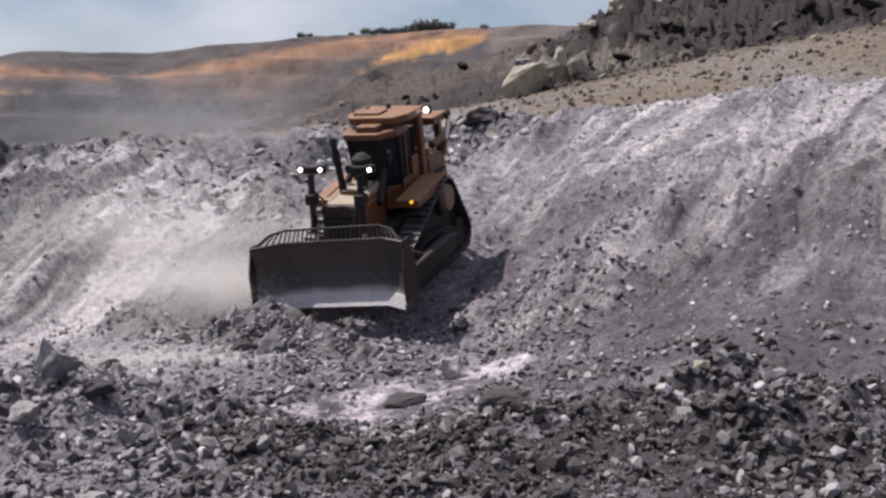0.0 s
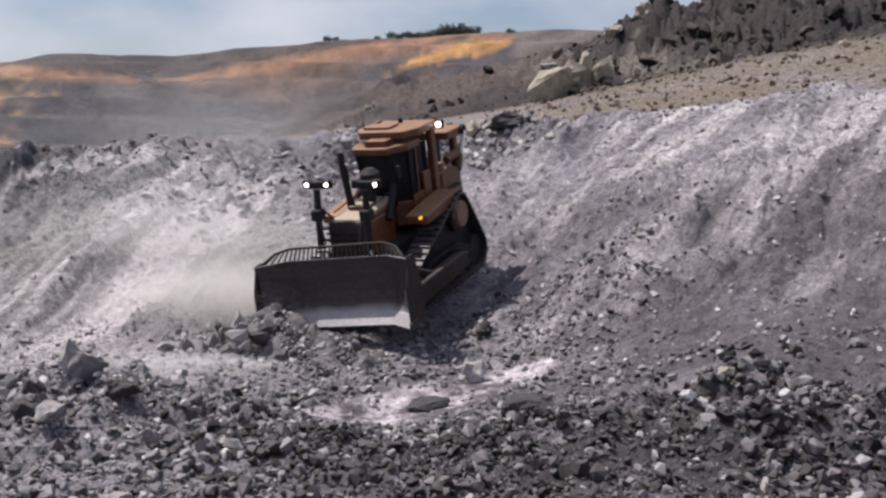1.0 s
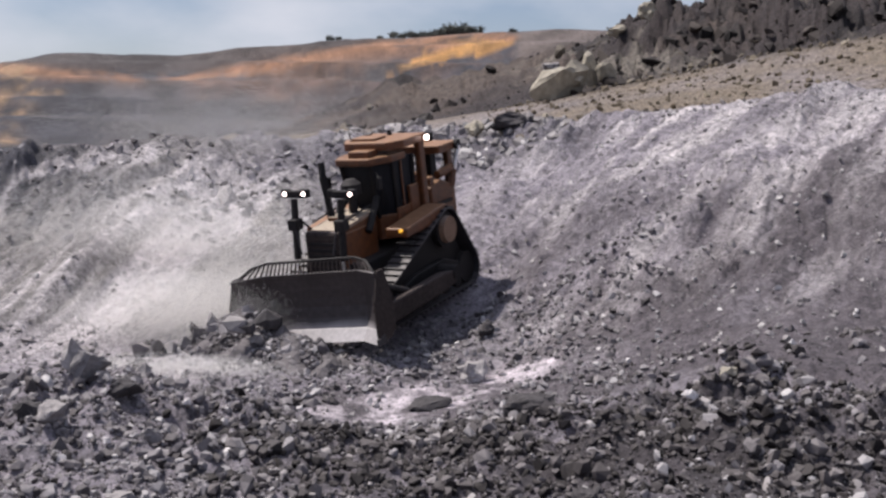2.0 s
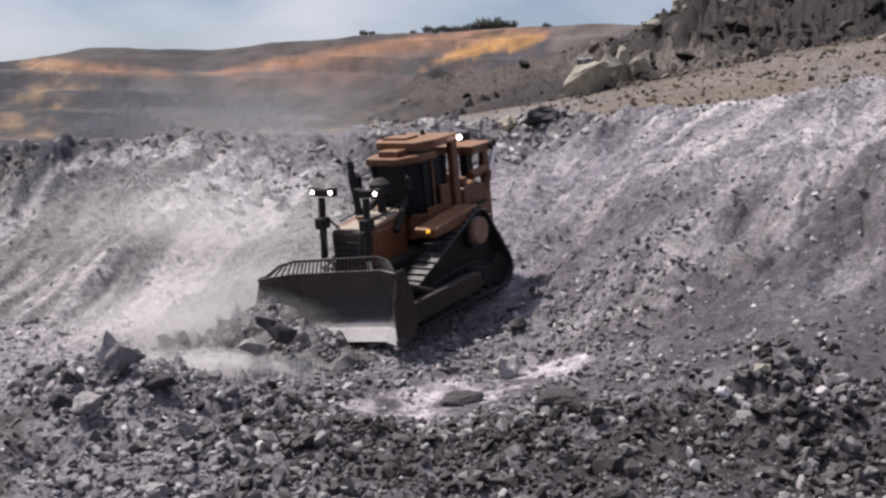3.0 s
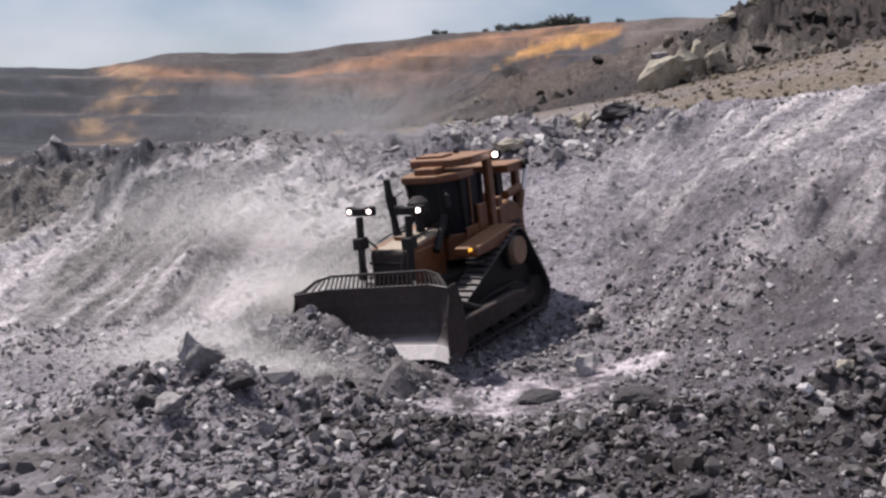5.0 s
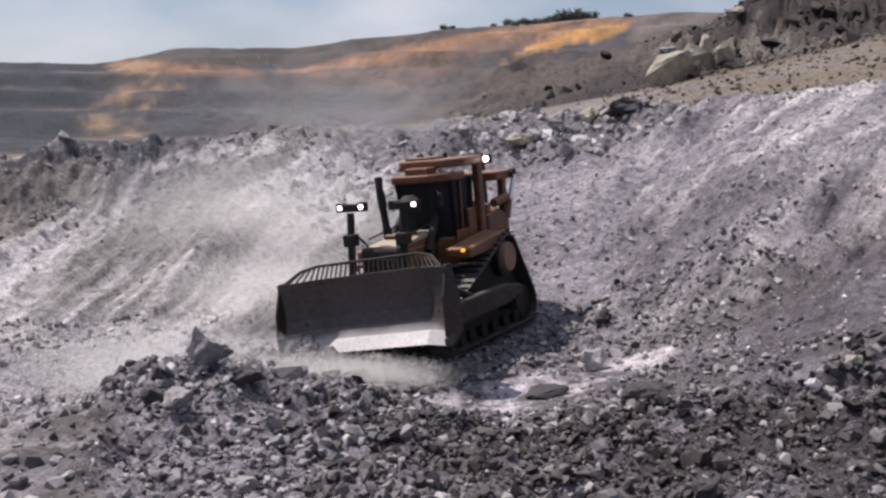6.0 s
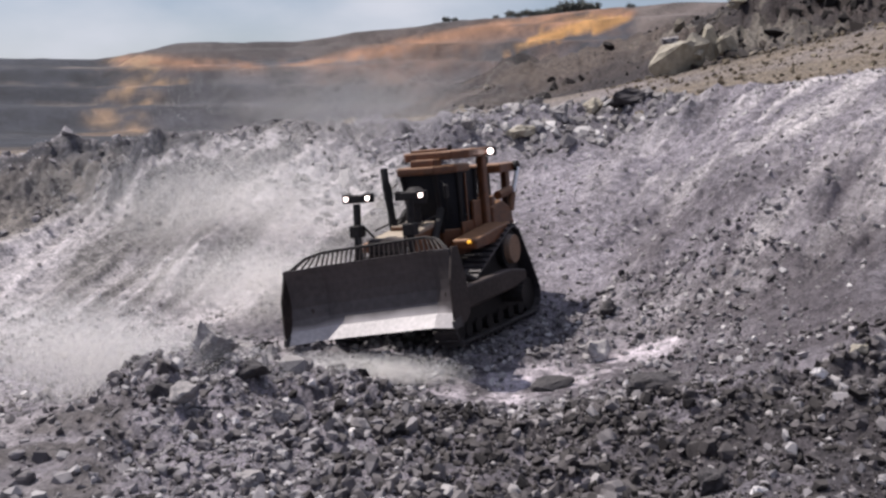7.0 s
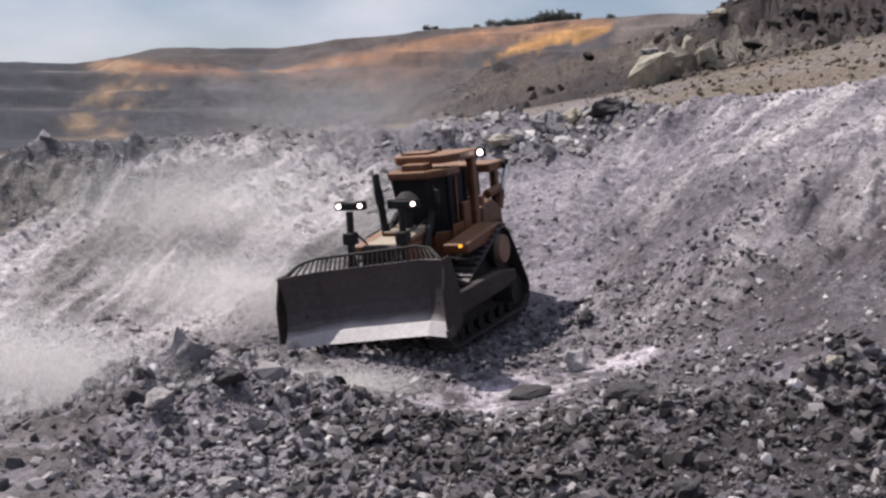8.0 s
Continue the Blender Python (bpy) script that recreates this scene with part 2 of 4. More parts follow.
ROCKTOP = [(-26.2, 110.0, -0.75), (-13.9, 110.0, -0.44), (-8.7, 105.0, 1.97), (-6.1, 105.0, 4.25), (-3.5, 102.0, 6.11), (-0.9, 100.0, 6.6), (1.9, 98.0, 7.6), (4.2, 97.0, 8.6), (5.5, 96.0, 9.5), (8.4, 95.0, 10.7), (10.5, 95.0, 11.9), (18.8, 95.0, 13.75)]
SADDLE = [(-26.2, 135.0, -2.75), (-13.9, 135.0, -2.44), (-8.7, 130.0, -0.03), (-6.1, 130.0, 2.25), (-3.5, 127.0, 4.11), (-0.9, 125.0, 4.6), (1.9, 123.0, 5.6), (4.2, 122.0, 6.6), (5.5, 121.0, 7.5), (8.4, 120.0, 8.7), (10.5, 120.0, 9.9), (18.8, 120.0, 11.75)]
FARBASE = [(-26.1, 220.0, 0.0), (-22.1, 220.0, 0.0), (-18.1, 220.0, 0.0), (-13.3, 220.0, 0.0), (-6.3, 220.0, 0.0), (-3.5, 220.0, 0.0), (-0.9, 220.0, 0.0), (3.9, 220.0, 0.0), (9.6, 220.0, 0.0)]
SKYLINE = [(-26.1, 380.0, 22.56), (-22.1, 385.0, 22.71), (-18.1, 390.0, 29.07), (-13.3, 390.0, 29.3), (-6.3, 380.0, 35.07), (-3.5, 370.0, 34.1), (-0.9, 365.0, 35.48), (3.9, 350.0, 36.4), (9.6, 340.0, 34.84)]
BEYOND = [(-180.0, 1500.0, 10.0), (180.0, 1500.0, 10.0)]


def lattice(ix, iy, seed):
    h = (ix.astype(np.int64) * 374761393 + iy.astype(np.int64) * 668265263 + seed * 974711) & 0x7FFFFFFF
    h = ((h ^ (h >> 13)) * 1274126177) & 0x7FFFFFFF
    return ((h ^ (h >> 16)) & 0xFFFF) / 65535.0


def vnoise(x, y, seed=0):
    ix, iy = np.floor(x), np.floor(y)
    fx, fy = x - ix, y - iy
    fx, fy = fx * fx * (3 - 2 * fx), fy * fy * (3 - 2 * fy)
    a, b = lattice(ix, iy, seed), lattice(ix + 1, iy, seed)
    c, d = lattice(ix, iy + 1, seed), lattice(ix + 1, iy + 1, seed)
    return (a + (b - a) * fx) * (1 - fy) + (c + (d - c) * fx) * fy - 0.5


def fbm(x, y, scale, octaves=4, gain=0.5, seed=0):
    total, amp, f = np.zeros_like(x), 1.0, 1.0 / scale
    for o in range(octaves):
        total += amp * vnoise(x * f + 17.3 * o, y * f - 9.1 * o, seed + o)
        amp, f = amp * gain, f * 2.03
    return total


def smooth(a, b, v):
    t = np.clip((v - a) / (b - a), 0, 1)
    return t * t * (3 - 2 * t)


def blur(a, width):
    k = np.hanning(2 * width + 3)[1:-1]
    k /= k.sum()
    return np.convolve(np.pad(a, width, mode="edge"), k, mode="valid")


BEARINGS = np.linspace(-180, 180, 1441)
LINES = [FOOT, BERM, TROUGH, TOE, MIDDLE, CREST, BENCH, ROCKBASE, ROCKTOP, SADDLE, FARBASE, SKYLINE, BEYOND]
LINE_R = [blur(np.interp(BEARINGS, [p[0] for p in ln], [p[1] for p in ln]), 3) for ln in LINES]
LINE_Z = [blur(np.interp(BEARINGS, [p[0] for p in ln], [p[2] for p in ln]), 3) for ln in LINES]
RAMP_Y = [25.0, 26.5, 28.3, 30.0, 30.8, 31.6, 32.5, 33.4, 34.2, 37.0]
RAMP_Z = [-4.80, -4.70, -4.62, -4.38, -4.08, -3.75, -3.42, -3.05, -2.78, -2.2]
RAMP_X = [-4.0, -3.8, -3.4, -2.7, -2.3, -1.9, -1.4, -0.9, -0.6, 0.6]


def base_height(x, y):
    """Height of the pit without its small relief, and the place between the feature lines (0 to 12)."""
    az = np.degrees(np.arctan2(x, y))
    r = np.hypot(x, y)
    rs = [np.interp(az, BEARINGS, v) for v in LINE_R]
    zs = [np.interp(az, BEARINGS, v) for v in LINE_Z]
    z, u = np.full_like(r, 0.0) + zs[0], np.zeros_like(r)
    z = np.where(r < rs[0], -1.75 + (zs[0] + 1.75) * smooth(1.5, 1.0, 1.5 - 0.5 * np.clip(r / rs[0], 0, 1)), z)
    for i in range(len(rs) - 1):
        f = (r - rs[i]) / np.maximum(rs[i + 1] - rs[i], 0.3)
        on = f > 0
        f = np.clip(f, 0, 1)
        e = f * f * (3 - 2 * f)
        blend = 0.55 * f + 0.45 * e
        z = np.where(on, zs[i] + (zs[i + 1] - zs[i]) * blend, z)
        u = np.where(on, i + f, u)
    px = np.interp(y, RAMP_Y, RAMP_X)
    w = (1 - smooth(2.1, 4.2, np.abs(x - px))) * smooth(24.5, 26.5, y) * (1 - smooth(34.5, 38, y))
    return z * (1 - w) + np.interp(y, RAMP_Y, RAMP_Z) * w, u, w


def fall(x, y, cx, cy):
    """Places across and along a slope's fall line, bent a little."""
    s, q = x * cx + y * cy, y * cx - x * cy
    return s + 0.9 * vnoise(x * 0.35, y * 0.35, 15) + 0.25 * vnoise(x * 1.3, y * 1.3, 16), q


def height(x, y):
    z, u, w = base_height(x, y)
    az = np.degrees(np.arctan2(x, y))
    r = np.hypot(x, y)
    slope = smooth(3.0, 3.5, u) * (1 - smooth(5.0, 5.4, u))
    left = 1 - smooth(-12, -5, az)
    right = smooth(-2, 4, az)
    # gullies that run down the slopes: across the fall, stretched along it
    s, q = fall(x, y, 0.80, -0.60)
    gully = fbm(s, q * 0.10, 1.4, 5, 0.6, 5)
    z = z + slope * right * (gully * 0.55 + np.abs(fbm(x, y, 1.1, 5, 0.65, 37)) * (0.42 - 0.26 * smooth(4.0, 4.8, u)))
    s, q = fall(x, y, 0.97, -0.247)
    z = z + slope * left * (1 - w) * fbm(s, q * 0.12, 1.5, 5, 0.6, 9) * 0.75
    crag = smooth(4.1, 4.5, u) * (1 - smooth(5.2, 5.6, u)) * (1 - smooth(-19, -13, az))
    z = z + crag * (np.abs(fbm(x * 1.5, y * 0.6, 1.5, 5, 0.6, 35)) * 0.9 - 0.3)
    rubble = smooth(0.2, 0.9, u) * (1 - smooth(1.4, 2.3, u))
    rubble = rubble * (0.2 + 0.8 * smooth(-25, -20, az))
    rubble = rubble * (1 - 0.9 * smooth(1.02, 1.22, u) * smooth(-10.5, -8, az) * (1 - smooth(7, 10, az)))
    rubble = rubble * (1 - 0.45 * smooth(0.7, 1.0, u) * smooth(-10, -7, az) * (1 - smooth(4, 6, az)))
    z = z + rubble * (fbm(x, y, 1.6, 5, 0.62, 3) * 0.9)
    z = z + (1 - w * 0.7) * (1 - 0.7 * trodden(x, y)) * fbm(x, y, 0.8, 4, 0.65, 21) * (0.13 + slope * (0.05 * right - 0.06 * left)) * (1 - smooth(60, 90, r))
    chunks = smooth(3.9, 4.6, u) * (1 - smooth(6.0, 6.5, u)) * smooth(-16, -9, az) * (1 - smooth(4, 9, az))
    z = z + chunks * (np.abs(fbm(x, y, 2.6, 4, 0.6, 33)) * 1.1 - 0.35)
    rock = smooth(6.9, 7.3, u) * (1 - smooth(8.6, 9.0, u)) * smooth(-9, -3, az)
    z = z + rock * (np.abs(fbm(x, y, 7.0, 6, 0.7, 41)) * (1.5 + 2.2 * smooth(3, 10, az)) - 0.7)
    z = z + rock * smooth(3, 11, az) * (np.abs(fbm(x, y, 3.2, 5, 0.65, 43)) * 1.2 - 0.35)
    far = smooth(9.2, 10.0, u) * (1 - smooth(10.9, 11.0, u))
    step = 6.2
    zz = z + fbm(x, y, 60, 3, 0.5, 51) * 3
    k = zz / step
    bench = (np.floor(k) + smooth(0.40, 0.80, k - np.floor(k))) * step
    z = z * (1 - far * 0.7) + (bench - (zz - z) * 0.6) * far * 0.7
    z = z + smooth(9.5, 11, u) * fbm(x, y, 22, 4, 0.55, 61) * 1.1
    return z


TRACK_X = [-3.6, -3.3, -2.3, -1.2, -0.1, 0.6, 1.15, 1.85, 2.3]
TRACK_Y = [23.3, 23.5, 24.15, 24.45, 24.7, 25.5, 26.15, 26.5, 26.9]


def trodden(x, y):
    """How far a place lies on the pale track trodden across the floor."""
    off = y - np.interp(x, TRACK_X, TRACK_Y) + 0.5 * vnoise(x * 1.4, y * 1.4, 18)
    wide = np.interp(x, [-3.6, -1.5, 0.5, 2.3], [0.8, 1.25, 1.0, 0.5])
    return np.exp(-((off / wide) ** 2)) * smooth(-3.7, -2.6, x) * (1 - smooth(1.7, 2.4, x))


def soil(x, y, z):
    """The colour of the earth by its kind, with some sun and shade painted in."""
    _, u, w = base_height(x, y)
    az = np.degrees(np.arctan2(x, y))
    r = np.hypot(x, y)

    def col(c):
        return np.array(c)[None, :]

    def put(c, new_c, m):
        return c * (1 - m[:, None]) + col(new_c) * m[:, None]

    grey = np.repeat(col((0.26, 0.241, 0.256)), len(x), 0)
    c = grey * (1 + 0.5 * fbm(x, y, 4, 3, 0.5, 71))[:, None]
    slope = smooth(2.9, 3.4, u) * (1 - smooth(5.0, 5.3, u))
    right = smooth(-1, 5, az)
    left = 1 - smooth(-9, -4, az)
    # pale fines on the slopes, in streaks down the fall
    s, q = fall(x, y, 0.80, -0.60)
    streak = fbm(s, q * 0.09, 1.2, 5, 0.62, 75)
    blotch = fbm(x, y, 5.5, 4, 0.55, 74)
    upper = smooth(3.35, 4.6, u)
    c = put(c, (0.61, 0.578, 0.555), slope * right * (1 - 0.3 * smooth(12, 18, az)) * np.clip(upper * 0.62 + streak * 1.5 + blotch * 1.5, 0, 0.85))
    c = put(c, (0.10, 0.088, 0.092), slope * right * np.clip(0.28 - upper * 0.6 - streak * 1.8 + blotch * 1.2, 0, 0.75))
    s, q = fall(x, y, 0.97, -0.247)
    drape = fbm(s, q * 0.09, 1.3, 5, 0.62, 77)
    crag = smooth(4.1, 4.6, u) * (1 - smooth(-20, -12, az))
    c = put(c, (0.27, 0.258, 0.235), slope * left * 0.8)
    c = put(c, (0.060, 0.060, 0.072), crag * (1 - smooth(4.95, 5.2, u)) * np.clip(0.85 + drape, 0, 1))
    body = smooth(2.6, 3.2, u) * (1 - smooth(4.7, 5.0, u))
    c = put(c, (0.62, 0.585, 0.57), body * left * np.clip(0.52 + drape * 3.2 - 0.6 * crag - 1.0 * (1 - smooth(-25, -13, az)) * smooth(3.5, 4.0, u), 0, 0.95))
    c = put(c, (0.30, 0.26, 0.20), body * left * np.clip(fbm(s, q * 0.3, 3.0, 3, 0.5, 79) * 2.2 - 0.25, 0, 0.6))
    c = put(c, (0.36, 0.335, 0.335), slope * (1 - right) * (1 - left) * (1 - w) * np.clip(0.45 + drape, 0, 0.9))
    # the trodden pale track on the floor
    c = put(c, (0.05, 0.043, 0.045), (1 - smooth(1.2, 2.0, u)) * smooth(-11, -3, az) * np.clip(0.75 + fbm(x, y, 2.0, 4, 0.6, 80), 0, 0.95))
    # dark floor rubble, spread up the toe to paint the bulldozer's shadow deeper
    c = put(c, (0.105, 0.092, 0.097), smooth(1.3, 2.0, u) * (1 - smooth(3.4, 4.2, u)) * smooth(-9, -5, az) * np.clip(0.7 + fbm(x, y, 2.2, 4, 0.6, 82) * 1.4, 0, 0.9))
    c = put(c, (0.68, 0.62, 0.63), np.clip(trodden(x, y) * (np.interp(x, [-3.6, -1.5, 0.0, 1.0, 2.2], [0.3, 0.5, 0.75, 1.0, 0.9]) + 2.4 * fbm(x, y, 0.8, 5, 0.65, 81)), 0, 0.9))
    run = y - np.interp(x, [-6.8, -4.7, -3.3, -1.8], [24.9, 27.2, 28.3, 29.2]) + 0.6 * vnoise(x, y, 19)
    c = put(c, (0.44, 0.41, 0.415), np.exp(-((run / 0.75) ** 2)) * smooth(-8, -6.5, x) * (1 - smooth(-2.2, -1.2, x)) * np.clip(0.75 + 1.5 * fbm(x, y, 0.9, 4, 0.6, 88), 0, 0.9))
    floor_left = np.maximum(smooth(1.2, 1.8, u), 1 - smooth(-24, -20.5, az)) * (1 - smooth(3.0, 3.3, u)) * (1 - smooth(-14, -9, az))
    c = put(c, (0.42, 0.39, 0.385), floor_left * np.clip(0.5 + fbm(x, y, 2.5, 3, 0.5, 83), 0, 0.8))
    near_left = (1 - smooth(-23, -20, az + 3 * fbm(x, y, 2.0, 3, 0.5, 95))) * (1 - smooth(21, 23.5, r))
    c = put(c, (0.125, 0.112, 0.105), near_left * np.clip(0.8 + fbm(x, y * 2.5, 1.6, 4, 0.6, 96) * 1.6, 0, 0.95))
    c = put(c, (0.17, 0.16, 0.175), smooth(4.3, 4.7, u) * (1 - smooth(5.4, 5.8, u)) * smooth(-14, -9, az) * (1 - smooth(4, 7, az)) * np.clip(0.75 + fbm(x, y, 2.0, 3, 0.5, 84), 0, 0.9))
    # brown spill behind the crest, dark rock above it
    c = put(c, (0.205, 0.168, 0.122), smooth(5.15, 5.6, u) * np.clip(0.9 + 0.8 * fbm(x, y, 5, 3, 0.5, 85), 0, 1))
    c = put(c, (0.042, 0.033, 0.032), smooth(6.75, 7.1, u))
    c = put(c, (0.12, 0.095, 0.076), smooth(6.75, 7.1, u) * np.clip(fbm(x, y, 8, 4, 0.6, 86) * 1.8 + 0.5 - 0.95 * smooth(2, 8, az), 0, 0.8))
    # dark holes in the wall: their shade painted as near-black patches
    c = put(c, (0.018, 0.015, 0.016), smooth(6.9, 7.2, u) * np.clip(fbm(x, y, 4.5, 4, 0.6, 98) * 4 - 0.7, 0, 0.85))
    c = put(c, (0.20, 0.18, 0.145), smooth(6.95, 7.2, u) * smooth(1, 5, az) * np.clip(fbm(x, y, 3.5, 4, 0.6, 99) * 5 - 1.35, 0, 0.8))
    # far wall: grey benches, an orange seam under a dark cap, a tan scar and a yellow face
    el = z / np.maximum(r, 1.0)
    edge = fbm(x, y, 45, 4, 0.55, 87)
    grain = fbm(x, y, 9, 4, 0.6, 94)
    wall = smooth(9.0, 9.6, u)
    far = smooth(9.6, 10.0, u) * (1 - smooth(10.97, 11.0, u))
    c = put(c, (0.058, 0.058, 0.066), wall)
    c = put(c, (0.040, 0.043, 0.052), wall * (1 - smooth(-22.5, -20, az)))
    c = put(c, (0.105, 0.098, 0.095), wall * np.clip(fbm(x, y, 30, 4, 0.55, 89) * 1.4 + 0.2, 0, 0.7) * smooth(-22, -15, az))
    seam = np.interp(az, [-30, -21.8, -15.9, -11.8, -8.15, -4.0, 0.0], [0.058, 0.0584, 0.0575, 0.0588, 0.0715, 0.0853, 0.095]) + edge * 0.004
    k = (z + fbm(x, y, 60, 3, 0.5, 51) * 1.2) / 6.2
    ledge = np.exp(-(((k - np.floor(k) - 0.12) / 0.10) ** 2))
    # ledge tops painted paler, as the high sun strikes the flats
    c = put(c, (0.20, 0.165, 0.135), far * np.clip(ledge * (0.15 + 1.3 * grain + edge), 0, 0.6))
    c = put(c, (0.20, 0.125, 0.088), far * smooth(-15, -8, az) * smooth(0.0, 1.0, (el - seam + 0.05) / 0.05) * np.clip(0.6 + edge + 1.3 * grain, 0, 0.9))
    c = put(c, (0.085, 0.072, 0.066), far * smooth(0.003, 0.007, el - seam) * 0.9)
    c = put(c, (0.36, 0.19, 0.10), far * np.exp(-(((el - seam) / 0.0042) ** 2)) * np.clip(0.55 + edge + 1.4 * grain, 0, 0.8) * smooth(-22, -20.5, az))
    scar = np.exp(-(((az - np.interp(el, [0.0, 0.06], [-21.5, -19.9]) + 2.0 * grain) / np.interp(el, [0.0, 0.06], [1.1, 0.75])) ** 2))
    c = put(c, (0.33, 0.22, 0.125), far * np.clip(scar * (0.8 + edge + 1.4 * fbm(x, y, 10, 4, 0.6, 93)), 0, 0.85) * (1 - smooth(0.062, 0.066, el)))
    mid = np.interp(az, [-3.6, -3.0, -2.0, 0.0, 2.2], [0.062, 0.067, 0.078, 0.087, 0.0925])
    half = np.interp(az, [-3.8, -3.0, -1.0, 0.5, 2.4], [0.0015, 0.0045, 0.0065, 0.006, 0.0015])
    face = (1 - smooth(0.75, 1.1, np.abs(el - mid + 0.006 * grain) / half)) * smooth(-4.0, -3.4, az) * (1 - smooth(1.9, 2.4, az))
    c = put(c, (0.46, 0.25, 0.085), far * np.clip(face * (1.0 + 1.4 * grain), 0, 1))
    c = put(c, (0.62, 0.43, 0.20), far * np.clip(face * (2.2 * fbm(x, y, 6, 3, 0.6, 97) - 0.1), 0, 0.8) * (1 - smooth(-1.0, 0.5, az)))
    c = put(c, (0.15, 0.125, 0.11), far * smooth(2.0, 2.6, az))
    c = c * (1 + wall * 0.7 * fbm(x, y, 6, 4, 0.65, 100))[:, None]
    return np.clip(c * np.array((1.02, 0.99, 1.05)), 0.01, 0.9)


def build_ground():
    az = np.concatenate([np.linspace(-180, -32.5, 60), np.arange(-32, 25, 0.08), np.linspace(26, 180, 60)])
    rr = np.concatenate([np.linspace(0.02, 12, 14), np.arange(12.5, 27, 0.11), 27 * np.power(56 / 27, np.linspace(0, 1, 230)),
                         np.geomspace(57, 130, 90), np.geomspace(134, 420, 130), np.geomspace(440, 2500, 12)])
    a, r = np.meshgrid(np.radians(az), rr)
    x, y = (r * np.sin(a)).ravel() + 0.6, (r * np.cos(a)).ravel() - 0.6
    z = height(x, y)
    na, nr = len(az), len(rr)
    i = np.arange(na * nr).reshape(nr, na)
    q = np.stack([i[:-1, :-1], i[:-1, 1:], i[1:, 1:], i[1:, :-1]], -1).reshape(-1, 4)[:, ::-1]
    me = bpy.data.meshes.new("ground")
    me.vertices.add(len(x))
    me.vertices.foreach_set("co", np.stack([x, y, z], -1).ravel())
    me.loops.add(q.size)
    me.loops.foreach_set("vertex_index", q.ravel())
    me.polygons.add(len(q))
    me.polygons.foreach_set("loop_start", np.arange(len(q)) * 4)
    me.update()
    rgb = np.ones((len(x), 4))
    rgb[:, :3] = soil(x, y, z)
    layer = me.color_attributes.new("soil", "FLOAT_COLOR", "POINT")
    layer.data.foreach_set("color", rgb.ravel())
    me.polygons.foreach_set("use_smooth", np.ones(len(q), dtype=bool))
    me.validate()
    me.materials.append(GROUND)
    return tagged(new("ground", me), "grey blasted rock pit ground with dusty slopes and benches", "ground", kind="structure")


ground = build_ground()


def z_at(x, y):
    return float(height(np.array([float(x)]), np.array([float(y)]))[0])


# ---- mesh helpers ----
def box(bm, x0, x1, y0, y1, z0, z1, bevel=0.0, m=None):
    r = bmesh.ops.create_cube(bm, size=1)
    vs = r["verts"]
    bmesh.ops.transform(bm, verts=vs, matrix=Matrix.Translation(((x0 + x1) / 2, (y0 + y1) / 2, (z0 + z1) / 2)) @ Matrix.Diagonal((x1 - x0, y1 - y0, z1 - z0, 1)))
    if m is not None:
        bmesh.ops.transform(bm, verts=vs, matrix=m)
    if bevel:
        es = list({e for v in vs for e in v.link_edges})
        bmesh.ops.bevel(bm, geom=es, offset=bevel, segments=2, affect="EDGES", profile=0.5)


def rod(bm, p0, p1, r0, r1=None, seg=14):
    p0, p1 = Vector(p0), Vector(p1)
    d = p1 - p0
    m = Matrix.Translation((p0 + p1) / 2) @ d.to_track_quat("Z", "Y").to_matrix().to_4x4()
    bmesh.ops.create_cone(bm, cap_ends=True, segments=seg, radius1=r0, radius2=r0 if r1 is None else r1, depth=d.length, matrix=m)


def prism(bm, profile, x0, x1, bevel=0.0):
    """A side profile (y, z) drawn across the machine from x0 to x1."""
    a = [bm.verts.new((x0, y, z)) for y, z in profile]
    b = [bm.verts.new((x1, y, z)) for y, z in profile]
    fs = [bm.faces.new(a), bm.faces.new(b[::-1])]
    for i in range(len(a)):
        j = (i + 1) % len(a)
        fs.append(bm.faces.new((a[j], a[i], b[i], b[j])))
    bmesh.ops.recalc_face_normals(bm, faces=fs)
    if bevel:
        bmesh.ops.bevel(bm, geom=list({e for f in fs for e in f.edges}), offset=bevel, segments=2, affect="EDGES", profile=0.5)


def slab(bm, outline, z0, z1, bevel=0.0):
    """A plan outline (x, y) raised from z0 to z1."""
    a = [bm.verts.new((x, y, z0)) for x, y in outline]
    b = [bm.verts.new((x, y, z1)) for x, y in outline]
    fs = [bm.faces.new(a[::-1]), bm.faces.new(b)]
    for i in range(len(a)):
        j = (i + 1) % len(a)
        fs.append(bm.faces.new((a[i], a[j], b[j], b[i])))
    bmesh.ops.recalc_face_normals(bm, faces=fs)
    if bevel:
        bmesh.ops.bevel(bm, geom=list({e for f in fs for e in f.edges}), offset=bevel, segments=2, affect="EDGES", profile=0.5)


def frustum(bm, low, high, z0, z1):
    """A plan outline at z0 drawn up to another one at z1."""
    a = [bm.verts.new((x, y, z0)) for x, y in low]
    b = [bm.verts.new((x, y, z1)) for x, y in high]
    fs = [bm.faces.new(a[::-1]), bm.faces.new(b)]
    for i in range(len(a)):
        j = (i + 1) % len(a)
        fs.append(bm.faces.new((a[i], a[j], b[j], b[i])))
    bmesh.ops.recalc_face_normals(bm, faces=fs)


def part(name, bm, mat, parent, label=""):
    me = bpy.data.meshes.new(name)
    bm.to_mesh(me)
    bm.free()
    me.materials.append(mat)
    ob = new(name, me)
    ob.parent = parent
    if label:
        tagged(ob, label)
    return ob


def made(fn, *a, **k):
    bm = bmesh.new()
    fn(bm, *a, **k)
    return bm


